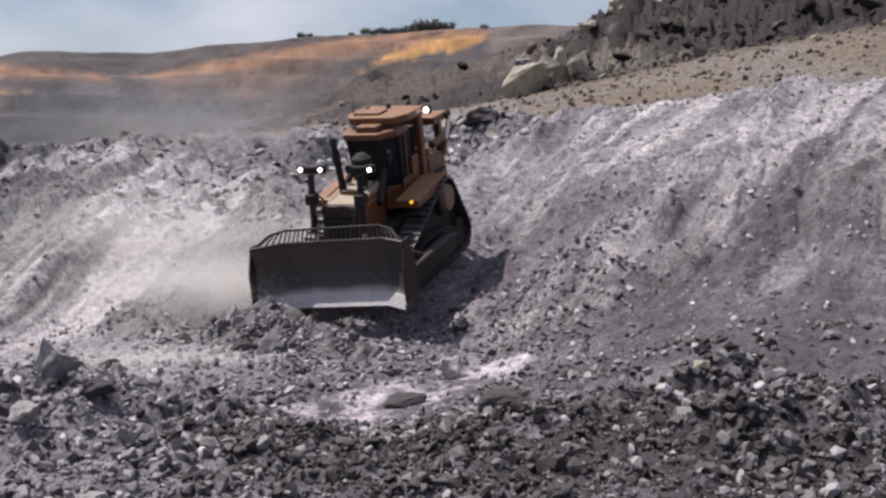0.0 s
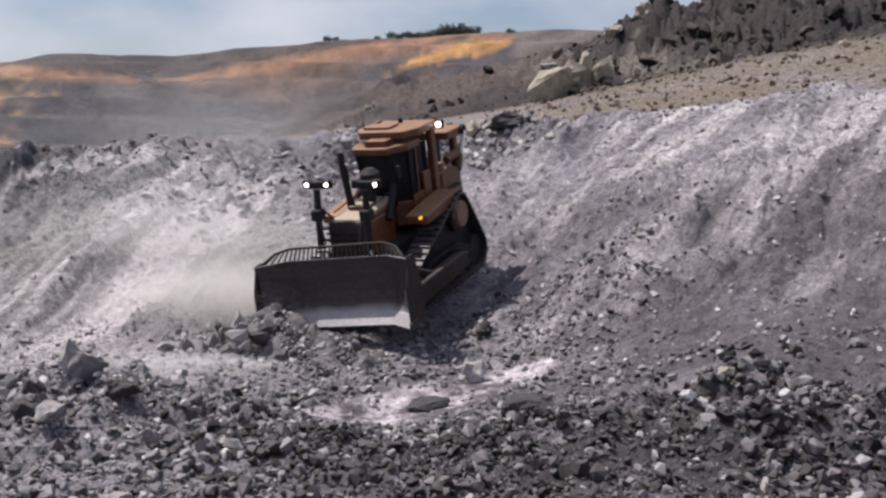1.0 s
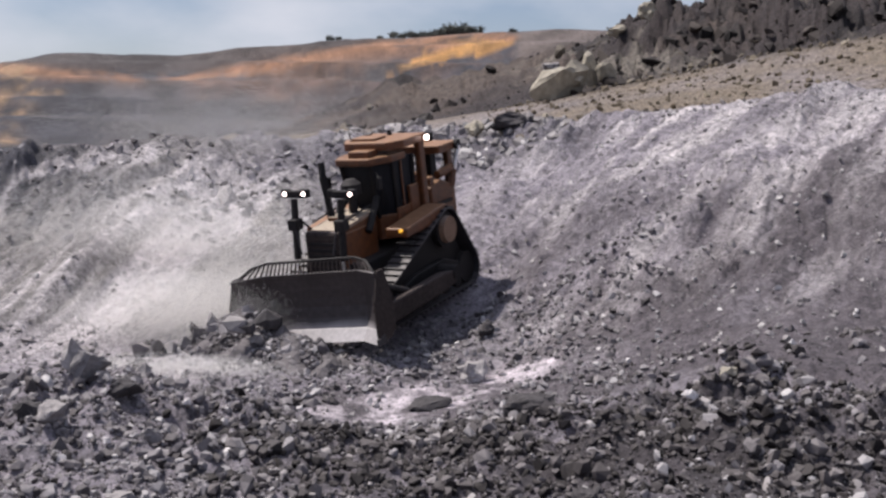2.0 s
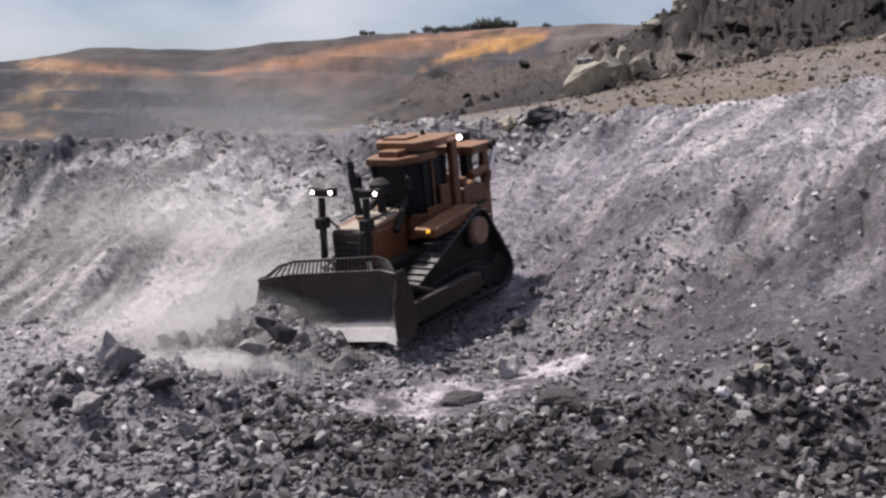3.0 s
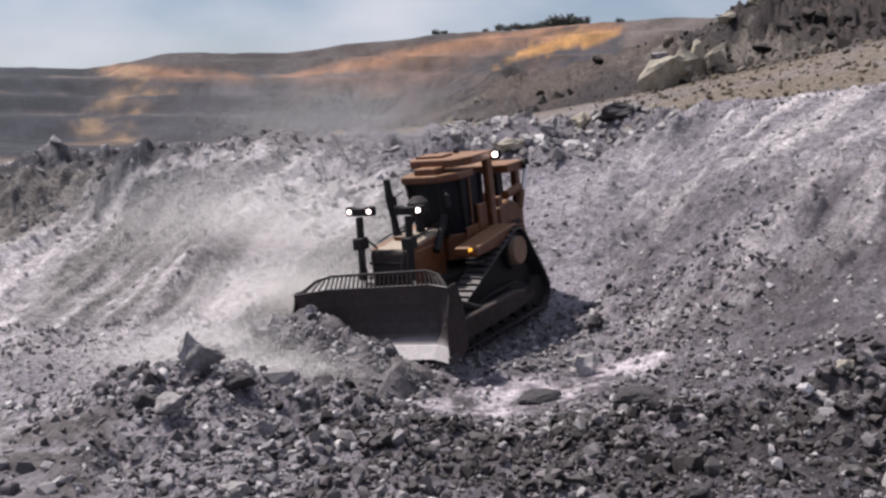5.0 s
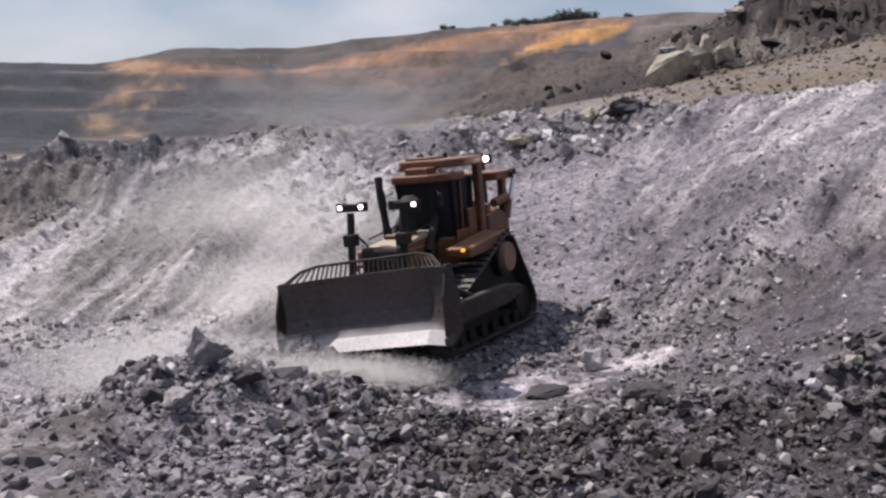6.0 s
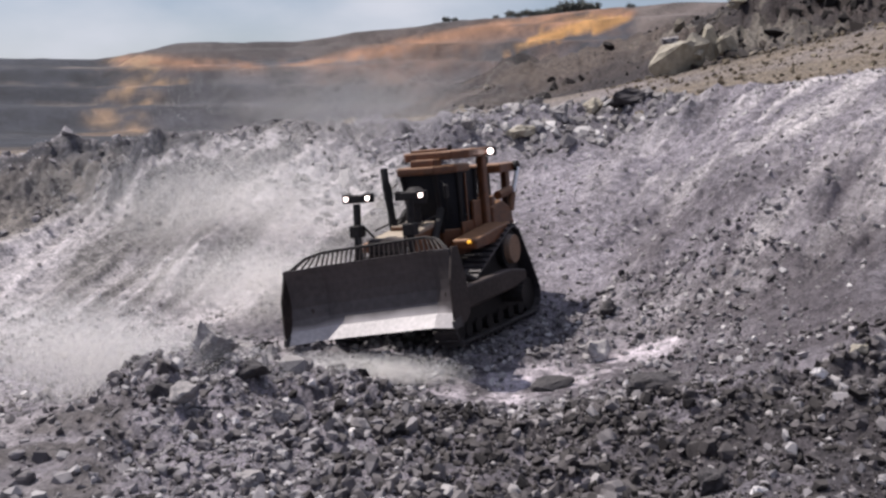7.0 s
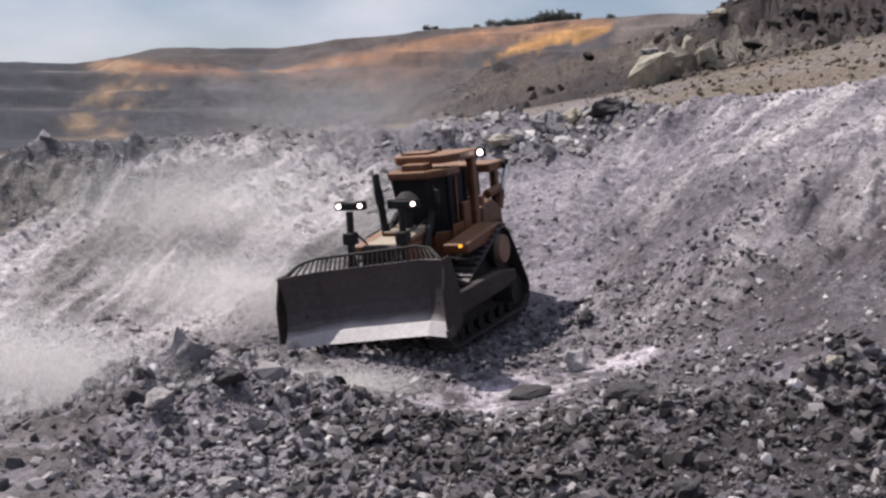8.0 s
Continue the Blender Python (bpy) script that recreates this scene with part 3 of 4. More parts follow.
# ---- bulldozer: x to its right, y ahead, z up, origin on the ground between the tracks ----
def track_loop():
    """The chain's run as circles (y, z, radius) taken in turn, and its length."""
    circles = [(1.80, 0.50, 0.46), (-1.14, 1.73, 0.52), (-2.05, 0.52, 0.46)]
    pts = []
    n = len(circles)
    tang = []
    for i in range(n):
        (y0, z0, r0), (y1, z1, r1) = circles[i], circles[(i + 1) % n]
        d = math.hypot(y1 - y0, z1 - z0)
        base = math.atan2(z1 - z0, y1 - y0)
        off = math.acos((r0 - r1) / d)
        tang.append(base - off)
    for i in range(n):
        y, z, r = circles[i]
        a0, a1 = tang[i - 1], tang[i]
        while a1 < a0:
            a1 += 2 * math.pi
        for k in range(25):
            a = a0 + (a1 - a0) * k / 24
            pts.append((y + r * math.cos(a), z + r * math.sin(a)))
    pts = np.array(pts + pts[:1])
    s = np.concatenate([[0], np.cumsum(np.hypot(*np.diff(pts, axis=0).T))])
    return pts, s


def build_bulldozer():
    root = new("bulldozer")
    tagged(root, "dusty yellow tracked bulldozer with raised ripper and lit lamps", "bulldozer")
    bm = made(box, -0.8, 0.8, -2.3, 1.9, 0.65, 1.55, 0.06)
    part("chassis", bm, BLACK, root)
    # engine
    bm = made(prism, [(0.45, 1.45), (2.05, 1.35), (2.05, 2.42), (0.45, 2.62)], -0.47, 0.47, 0.09)
    part("engine_hood", bm, HOOD, root, "dusty yellow engine hood")
    bm = made(box, -0.50, 0.50, 2.0, 2.20, 1.0, 2.40, 0.09)
    guard = part("radiator_guard", bm, ARM, root, "dark brown radiator guard")
    for k in range(7):
        part("grille_bar", made(box, -0.40, 0.40, 2.185, 2.215, 1.15 + k * 0.15, 1.23 + k * 0.15, 0.01), BLACK, guard)
    for sx in (-1, 1):
        part("side_panel", made(box, sx * 0.48 - 0.025, sx * 0.48 + 0.025, 0.6, 1.9, 1.4, 2.3, 0.02), YELLOW, root)
    for sx in (-1, 1):
        part("hood_rail", made(rod, (sx * 0.42, 0.6, 2.72), (sx * 0.42, 1.9, 2.55), 0.02, seg=8), DARK, root)
    part("hood_cap", made(box, -0.25, 0.25, 1.0, 1.5, 2.5, 2.6, 0.03), HOOD, root)
    # cab
    lower = [(-0.46, 0.50), (0.40, 0.50), (0.62, 0.0), (0.62, -0.95), (-0.78, -0.95), (-0.78, 0.0)]
    cab = part("cab", made(slab, [(-0.42, 0.24), (0.36, 0.24), (0.60, -0.10), (0.60, -0.95), (-0.77, -0.95), (-0.77, -0.10)], 1.75, 2.36, 0.03), YELLOW, root, "yellow lower cab shell")
    sill = [(-0.40, 0.20), (0.34, 0.20), (0.58, -0.12), (0.58, -0.92), (-0.75, -0.92), (-0.75, -0.12)]
    part("window", made(frustum, [(x * 0.97, y * 0.97) for x, y in sill], [(x * 0.97, y * 0.97) for x, y in lower], 2.3, 3.70), GLASS, cab, "dark tinted cab glass")
    for (x, y), (xt, yt) in zip(sill, lower):
        part("pillar", made(rod, (x, y, 2.3), (xt, yt, 3.7), 0.055, seg=8), BLACK, cab)
    part("door_frame", made(box, -0.80, -0.76, -0.42, -0.36, 2.2, 3.62, 0.01), YELLOW, cab)
    part("rear_quarter_panel", made(box, -0.84, -0.74, -1.06, -0.62, 2.0, 2.95, 0.03), YELLOW, cab, "orange panel behind the cab door")
    part("wiper", made(rod, (-0.60, 0.30, 2.6), (-0.66, 0.36, 3.3), 0.012, seg=6), BLACK, cab)
    part("door_handle", made(box, -0.83, -0.79, -0.30, -0.16, 2.62, 2.66, 0.008), BLACK, cab)
    part("door_panel", made(box, -0.81, -0.775, -0.90, -0.02, 1.95, 2.5, 0.01), YELLOW, cab)
    for sx in (-1, 1):
        m = part("mirror", made(box, sx * 0.74 - 0.03 - 0.08, sx * 0.74 + 0.03 - 0.08, 0.62, 0.80, 3.12, 3.42, 0.02), BLACK, cab)
        part("mirror_arm", made(rod, (sx * 0.55 - 0.05, 0.5, 3.5), (sx * 0.74 - 0.08, 0.7, 3.38), 0.015, seg=6), BLACK, m)
    part("cab_roof", made(slab, [(-0.52, 0.66), (0.44, 0.66), (0.66, 0.1), (0.66, -0.6), (-0.84, -0.6), (-0.84, 0.1)], 3.66, 3.84, 0.04), YELLOW, root, "dusty yellow cab roof visor")
    part("roof_box", made(box, -0.45, 0.15, 0.05, 0.50, 3.83, 4.0, 0.03), YELLOW, root)
    canopy = part("canopy", made(slab, [(-0.74, 0.15), (0.46, 0.15), (0.74, -0.3), (0.74, -1.45), (-0.98, -1.45), (-0.98, -0.3)], 3.96, 4.16, 0.04), YELLOW, root, "dusty yellow rollover canopy")
    part("roof_hatch", made(box, -0.25, 0.45, -0.7, -0.15, 4.15, 4.22, 0.02), YELLOW, canopy)
    for sx in (-1, 1):
        part("canopy_post", made(box, sx * 0.74 - 0.09 - 0.1, sx * 0.74 + 0.09 - 0.1, -1.38, -1.12, 1.7, 4.0, 0.04), YELLOW, root)
    part("antenna", made(rod, (0.42, -0.1, 4.14), (0.46, -0.1, 4.75), 0.012, 0.006, 6), BLACK, canopy)
    part("beacon", made(rod, (-0.1, -1.1, 4.15), (-0.1, -1.1, 4.28), 0.07, 0.05), DARK, canopy)
    part("roof_rail", made(rod, (0.5, -0.4, 4.18), (0.5, -1.2, 4.18), 0.02, seg=8), DARK, root)
    # tank and rear frame
    tank = part("fuel_tank", made(prism, [(-1.45, 1.75), (-1.45, 2.72), (-2.0, 2.86), (-2.6, 2.62), (-2.75, 1.9), (-2.3, 1.5)], -0.95, 0.95, 0.06), YELLOW, root, "yellow rear fuel tank")
    for x0, y0, y1, z1 in ((-0.9, -1.75, -1.5, 2.98), (-0.35, -2.1, -1.6, 3.05), (0.35, -2.0, -1.55, 3.0)):
        part("valve_box", made(box, x0, x0 + 0.36, y0, y1, 2.6, z1, 0.04), YELLOW, tank)
    part("tank_step", made(box, -1.02, -0.94, -2.4, -1.7, 2.2, 2.28, 0.01), DARK, tank)
    part("filler_cap", made(rod, (-0.1, -1.8, 2.78), (-0.1, -1.8, 2.95), 0.1), DARK, tank)
    part("ripper_beam", made(box, -1.0, 1.0, -2.95, -1.95, 3.50, 3.72, 0.04), YELLOW, root, "raised yellow ripper beam")
    for sx in (-1, 1):
        part("ripper_cylinder", made(rod, (sx * 0.92, -2.55, 2.55), (sx * 0.92, -2.78, 3.1), 0.1), YELLOW, root)
        part("ripper_rod", made(rod, (sx * 0.98, -2.70, 2.98), (sx * 1.06, -2.88, 3.58), 0.06), CHROME, root, "bright chrome ripper rod")
        part("ripper_link", made(box, sx * 0.7 - 0.08, sx * 0.7 + 0.08, -3.0, -2.75, 1.2, 3.6, 0.03), YELLOW, root)
    for sx in (-1, 1):
        part("lift_link", made(rod, (sx * 0.85, -2.0, 2.95), (sx * 0.92, -2.62, 3.05), 0.11), YELLOW, root)
        part("beam_pin", made(rod, (sx * 0.98, -2.85, 3.62), (sx * 1.08, -2.85, 3.62), 0.13), DARK, root)
        part("hood_brace", made(rod, (sx * 0.44, 0.30, 2.85), (sx * 0.58, 1.05, 2.15), 0.09, seg=10), BLACK, root)
        part("hydraulic_line", made(rod, (sx * 0.60, 2.36, 2.6), (sx * 0.45, 2.42, 1.9), 0.022, seg=8), TRACK, root)
    part("beam_arm", made(prism, [(-1.9, 2.8), (-1.95, 3.7), (-2.15, 3.7), (-2.2, 2.8)], 0.3, 0.6, 0.03), YELLOW, root)
    part("ripper_shank", made(prism, [(-2.95, 1.2), (-2.95, 3.9), (-3.25, 3.9), (-3.3, 1.3), (-3.1, 0.9)], -0.12, 0.12, 0.03), DARK, root)
    # fenders
    for sx in (-1, 1):
        bm = made(prism, [(0.75, 1.94), (0.75, 2.16), (-0.4, 2.30), (-1.25, 2.38), (-1.25, 2.2), (-0.3, 1.98)], sx * 0.86, sx * 1.48, 0.04)
        part("fender", bm, YELLOW, root, "dusty yellow fender over the track")
    part("amber_lamp", made(rod, (-1.32, 0.72, 2.12), (-1.32, 0.82, 2.12), 0.038), AMBER, root, "glowing amber side lamp")
    # undercarriage: near-black, its shade put into the colour
    pts, s = track_loop()
    for sx in (-1, 1):
        tf = part("track_frame", made(prism, [(1.6, 0.35), (1.7, 0.62), (0.4, 0.95), (-1.0, 1.0), (-1.9, 0.7), (-1.9, 0.35)], sx * 1.12, sx * 1.42, 0.04), BLACK, root)
        for y in (-1.5, -0.9, -0.3, 0.3, 0.9, 1.4):
            part("roller", made(rod, (sx * 1.1, y, 0.27), (sx * 1.46, y, 0.27), 0.17), BLACK, tf)
        for name, y, z, r in (("front_idler", 1.80, 0.50, 0.40), ("rear_idler", -2.05, 0.52, 0.40)):
            part(name, made(rod, (sx * 1.14, y, z), (sx * 1.44, y, z), r, seg=28), BLACK, root)
        spr = part("sprocket", made(rod, (sx * 1.1, -1.14, 1.73), (sx * 1.45, -1.14, 1.73), 0.46, seg=28), DARK, root)
        part("final_drive_cover", made(rod, (sx * 1.40, -1.14, 1.73), (sx * 1.58, -1.14, 1.73), 0.36, 0.33, seg=28), COVER, spr, "round tan final drive cover")
        # black plate filling the track triangle, standing in for the shade inside
        part("shade_fill", made(prism, [(1.75, 0.62), (1.75, 0.8), (-1.05, 2.0), (-1.45, 1.95), (-2.3, 0.62)], sx * 1.05, sx * 1.28), BLACK, root)
    # lift cylinders and lamps
    for sx in (-1, 1):
        x = sx * 0.66
        lc = part("lift_cylinder", made(rod, (x, 2.32, 1.75), (x, 2.18, 3.18), 0.085), DARK, root, "dark upright lift cylinder")
        part("cylinder_collar", made(box, x - 0.13, x + 0.13, 2.1, 2.4, 2.45, 2.72, 0.03), DARK, lc)
        bar = part("lamp_bar", made(box, x - 0.22, x + 0.22, 2.06, 2.2, 3.2, 3.38, 0.03), DARK, root)
        for k in (-1, 1):
            xx = x + k * 0.27
            part("lamp_housing", made(box, xx - 0.11, xx + 0.11, 2.02, 2.16, 3.2, 3.40, 0.025), BLACK, bar)
            if sx > 0 or k < 0:
                part("lamp_lens", made(rod, (xx, 2.155, 3.30), (xx, 2.185, 3.30), 0.048), LAMP, bar, "glowing white headlamp lens")
    for sx in (-1, 1):
        part("step", made(box, sx * 1.35 - 0.2, sx * 1.35 + 0.2, 0.55, 0.78, 1.78, 1.83, 0.01), DARK, root)
        part("trunnion", made(rod, (sx * 1.4, -0.7, 0.72), (sx * 1.94, -0.7, 0.72), 0.2, seg=18), DARK, root)
    part("belly_guard", made(box, -0.7, 0.7, 0.4, 2.0, 0.45, 0.68, 0.03), BLACK, root)
    part("hose", made(rod, (-0.55, 2.2, 2.7), (-0.40, 2.0, 2.42), 0.026, seg=8), BLACK, root)
    part("hose", made(rod, (0.55, 2.2, 2.7), (0.40, 2.0, 2.42), 0.026, seg=8), BLACK, root)
    bm = made(rod, (0.22, 1.36, 2.45), (0.25, 1.36, 2.75), 0.10)
    rod(bm, (0.25, 1.36, 2.7), (0.35, 1.36, 3.62), 0.085)
    rod(bm, (0.30, 1.36, 3.2), (0.34, 1.36, 3.55), 0.10)
    rod(bm, (0.35, 1.36, 3.6), (0.40, 1.30, 3.88), 0.085)
    part("exhaust_pipe", bm, BLACK, root, "black bent exhaust stack")
    bm = made(rod, (-0.15, 0.95, 2.5), (-0.15, 0.95, 3.05), 0.11)
    rod(bm, (-0.15, 0.95, 3.05), (-0.15, 0.95, 3.3), 0.25, 0.25, 20)
    rod(bm, (-0.15, 0.95, 3.3), (-0.15, 0.95, 3.42), 0.25, 0.12, 20)
    part("air_cleaner", bm, DARK, root, "dark domed air pre-cleaner")
    rl = part("roof_lamp", made(box, -1.2, -1.0, -1.4, -1.25, 3.95, 4.16, 0.03), BLACK, root)
    part("lamp_lens", made(rod, (-1.1, -1.25, 4.06), (-1.1, -1.22, 4.06), 0.07), LAMP, rl, "glowing white roof lamp lens")
    return root


bulldozer = build_bulldozer()


def build_shoes(root):
    """Grouser shoes round both chains; returns (shoe, side, place along the chain)."""
    pts, s = track_loop()
    count = 49
    bm = made(box, -0.28, 0.28, -0.119, 0.119, -0.02, 0.02)
    box(bm, -0.28, 0.28, 0.07, 0.10, 0.0, 0.075)
    me = bpy.data.meshes.new("track_shoe")
    bm.to_mesh(me)
    bm.free()
    me.materials.append(TRACK)
    out = []
    for sx in (-1, 1):
        for k in range(count):
            ob = new("track_shoe", me)
            ob.parent = root
            out.append((ob, sx * 1.29, s[-1] * k / count))
    return out


def shoe_pose(x, place):
    pts, s = track_loop_data
    p = place % s[-1]
    y, z = np.interp(p, s, pts[:, 0]), np.interp(p, s, pts[:, 1])
    q = (p + 0.06) % s[-1]
    o = (p - 0.06) % s[-1]
    dy = np.interp(q, s, pts[:, 0]) - np.interp(o, s, pts[:, 0])
    dz = np.interp(q, s, pts[:, 1]) - np.interp(o, s, pts[:, 1])
    # the run goes round so that the outside lies to its right
    a = math.degrees(math.atan2(dz, dy))
    return pose(x, y, z, a + 180, 0, 0)


track_loop_data = track_loop()
shoes = build_shoes(bulldozer)


def blade_outline():
    """Plan of the moldboard, left tip to right tip."""
    return [(-2.06, 0.42), (-1.36, 0.0), (1.36, 0.0), (2.06, 0.42)]


def build_blade(root):
    """Semi-U moldboard; origin at the middle of its cutting edge."""
    prof = [(0.20, 0.0), (0.05, 0.20), (-0.06, 0.45), (-0.12, 0.70), (-0.13, 0.92), (-0.10, 1.18), (-0.05, 1.40), (0.01, 1.55)]
    plan = blade_outline()
    bm = bmesh.new()
    front, back = [], []
    for x, y in plan:
        front.append([bm.verts.new((x, y + py, z)) for py, z in prof])
        back.append([bm.verts.new((x, y + py - 0.10, z)) for py, z in prof])
    fs = []
    for i in range(len(plan) - 1):
        for j in range(len(prof) - 1):
            fs.append(bm.faces.new((front[i][j], front[i + 1][j], front[i + 1][j + 1], front[i][j + 1])))
            fs.append(bm.faces.new((back[i][j], back[i][j + 1], back[i + 1][j + 1], back[i + 1][j])))
        fs.append(bm.faces.new((front[i][-1], front[i + 1][-1], back[i + 1][-1], back[i][-1])))
        fs.append(bm.faces.new((front[i][0], back[i][0], back[i + 1][0], front[i + 1][0])))
    for i in (0, len(plan) - 1):
        for j in range(len(prof) - 1):
            fs.append(bm.faces.new((front[i][j], front[i][j + 1], back[i][j + 1], back[i][j])))
    bmesh.ops.recalc_face_normals(bm, faces=fs)
    blade = part("blade", bm, BLADE, root, "dark scuffed steel dozer blade")
    # cutting edge, three lengths
    for i in range(3):
        (xa, ya), (xb, yb) = plan[i], plan[i + 1]
        bm = bmesh.new()
        ring = []
        for x, y in ((xa, ya), (xb, yb)):
            ring.append([bm.verts.new((x, y + dy, z)) for dy, z in ((0.27, -0.05), (0.07, 0.21), (0.035, 0.22), (0.22, -0.05))])
        fl = [bm.faces.new(ring[0]), bm.faces.new(ring[1][::-1])]
        for j in range(4):
            k = (j + 1) % 4
            fl.append(bm.faces.new((ring[0][k], ring[0][j], ring[1][j], ring[1][k])))
        bmesh.ops.recalc_face_normals(bm, faces=fl)
        part("cutting_edge", bm, EDGE, blade, "bright worn cutting edge")
    for sx in (-1, 1):
        bm = made(prism, [(0.70, -0.04), (0.70, 0.25), (0.60, 0.95), (0.30, 1.57), (0.05, 1.57), (-0.12, 0.9), (-0.05, 0.15), (0.2, 0.0)], sx * 2.05, sx * 2.10, 0.01)
        part("end_plate", bm, ARM, blade)
        part("end_bit", made(prism, [(0.73, -0.06), (0.73, 0.10), (0.45, 0.16), (0.40, -0.06)], sx * 2.03, sx * 2.115, 0.01), TRACK, blade, "worn steel end bit")
        part("push_arm", made(prism, [(0.1, 0.16), (0.1, 0.66), (-2.9, 0.72), (-3.7, 0.60), (-3.7, 0.38), (-2.9, 0.26)], sx * 1.62, sx * 1.90, 0.05), ARM, blade, "scuffed brown push arm")
        part("tilt_brace", made(rod, (sx * 1.5, -0.15, 1.2), (sx * 1.72, -1.5, 0.6), 0.09), DARK, blade)
        part("lift_rod", made(rod, (sx * 0.66, -0.50, 0.75), (sx * 0.66, -0.52, 1.65), 0.05), CHROME, blade)
    part("back_rib", made(box, -1.9, 1.9, -0.4, -0.12, 0.35, 0.6, 0.04), BLADE, blade)
    part("back_rib", made(box, -1.9, 1.9, -0.32, -0.1, 1.1, 1.3, 0.04), BLADE, blade)
    # spill guard: rails and bars
    def bar(bm, a, b, r=0.022):
        rod(bm, a, b, r, seg=6)
    top = [(-1.95, 0.25, 1.55), (-1.36, -0.02, 1.55), (1.36, -0.02, 1.55), (1.95, 0.25, 1.55)]
    high = [(-1.66, 0.02, 1.76), (-1.28, -0.12, 1.83), (1.28, -0.12, 1.83), (1.66, 0.02, 1.76)]
    bm = bmesh.new()
    for p in (high,):
        for a, b in zip(p, p[1:]):
            bar(bm, a, b, 0.032)
    bar(bm, top[0], high[0], 0.032)
    bar(bm, top[3], high[3], 0.032)
    sg = part("spill_guard", bm, DARK, blade, "barred spill guard above the blade")
    for i in range(3):
        n = (4, 22, 4)[i]
        for k in range(n):
            f = (k + 0.5) / n
            a, b = Vector(top[i]).lerp(Vector(top[i + 1]), f), Vector(high[i]).lerp(Vector(high[i + 1]), f)
            part("guard_bar", made(rod, a, b, 0.022, seg=6), ARM, sg)
    return blade


blade = build_blade(bulldozer)


# ---- rocks ----
def rock_verts(seed, points=13, squash=(1, 0.82, 0.68)):
    """A broken stone: the hull of a few random points, so that it has flat faces and sharp edges."""
    rnd = random.Random(seed)
    bm = bmesh.new()
    for _ in range(points):
        v = Vector((rnd.gauss(0, 1), rnd.gauss(0, 1), rnd.gauss(0, 1))).normalized() * rnd.uniform(0.8, 1.1)
        bm.verts.new((v.x * squash[0], v.y * squash[1], v.z * squash[2]))
    r = bmesh.ops.convex_hull(bm, input=bm.verts)
    bmesh.ops.delete(bm, geom=[g for g in r["geom_interior"] if isinstance(g, bmesh.types.BMVert)], context="VERTS")
    bmesh.ops.triangulate(bm, faces=bm.faces)
    bmesh.ops.recalc_face_normals(bm, faces=bm.faces)
    return bm


def rock_mesh(name, seed, sub, mat):
    bm = rock_verts(seed, sub)
    me = bpy.data.meshes.new(name)
    bm.to_mesh(me)
    bm.free()
    me.materials.append(mat)
    return me


def joined(name, xs, ys, zs, sizes, mat, points=13, seed=1):
    """Many stones in one mesh, each turned and stretched its own way."""
    rng = np.random.default_rng(seed)
    protos = []
    for k in range(12):
        bm = rock_verts(seed * 50 + k, points, (1, 0.85, 0.78))
        bm.verts.ensure_lookup_table()
        bm.verts.index_update()
        protos.append((np.array([v.co[:] for v in bm.verts]), np.array([[v.index for v in f.verts] for f in bm.faces])))
        bm.free()
    V, Fc, base = [], [], 0
    pick = rng.integers(0, 12, len(xs))
    for i in range(len(xs)):
        v, f = protos[pick[i]]
        a, b, c = rng.uniform(0, 6.28), rng.normal(0, 0.5), rng.normal(0, 0.5)
        ca, sa, cb, sb, cc, sc = math.cos(a), math.sin(a), math.cos(b), math.sin(b), math.cos(c), math.sin(c)
        m = np.array([[ca, -sa, 0], [sa, ca, 0], [0, 0, 1]]) @ np.array([[1, 0, 0], [0, cb, -sb], [0, sb, cb]]) @ np.array([[cc, 0, sc], [0, 1, 0], [-sc, 0, cc]])
        p = (v * (1 + rng.uniform(-0.3, 0.3, 3))) @ m.T * sizes[i]
        p += np.array([xs[i], ys[i], zs[i]])
        V.append(p)
        Fc.append(f + base)
        base += len(v)
    me = bpy.data.meshes.new(name)
    V, Fc = np.concatenate(V), np.concatenate(Fc)
    me.vertices.add(len(V))
    me.vertices.foreach_set("co", V.ravel())
    me.loops.add(Fc.size)
    me.loops.foreach_set("vertex_index", Fc.ravel())
    me.polygons.add(len(Fc))
    me.polygons.foreach_set("loop_start", np.arange(len(Fc)) * 3)
    me.polygons.foreach_set("use_smooth", np.zeros(len(Fc), dtype=bool))
    me.update()
    me.materials.append(mat)
    return new(name, me)


def scatter(name, xs, ys, sizes, mat, label, points=13, sink=0.25, seed=1):
    """Stones lying on the ground."""
    zs = height(xs, ys) + sizes * (0.55 - sink)
    return tagged(joined(name, xs, ys, zs, sizes, mat, points, seed), label, "rubble", kind="stuff")


def fan(n, az0, az1, r0, r1, seed):
    rng = np.random.default_rng(seed)
    a = np.radians(rng.uniform(az0, az1, n))
    r = np.sqrt(rng.uniform(r0 * r0, r1 * r1, n))
    return r * np.sin(a), r * np.cos(a), rng


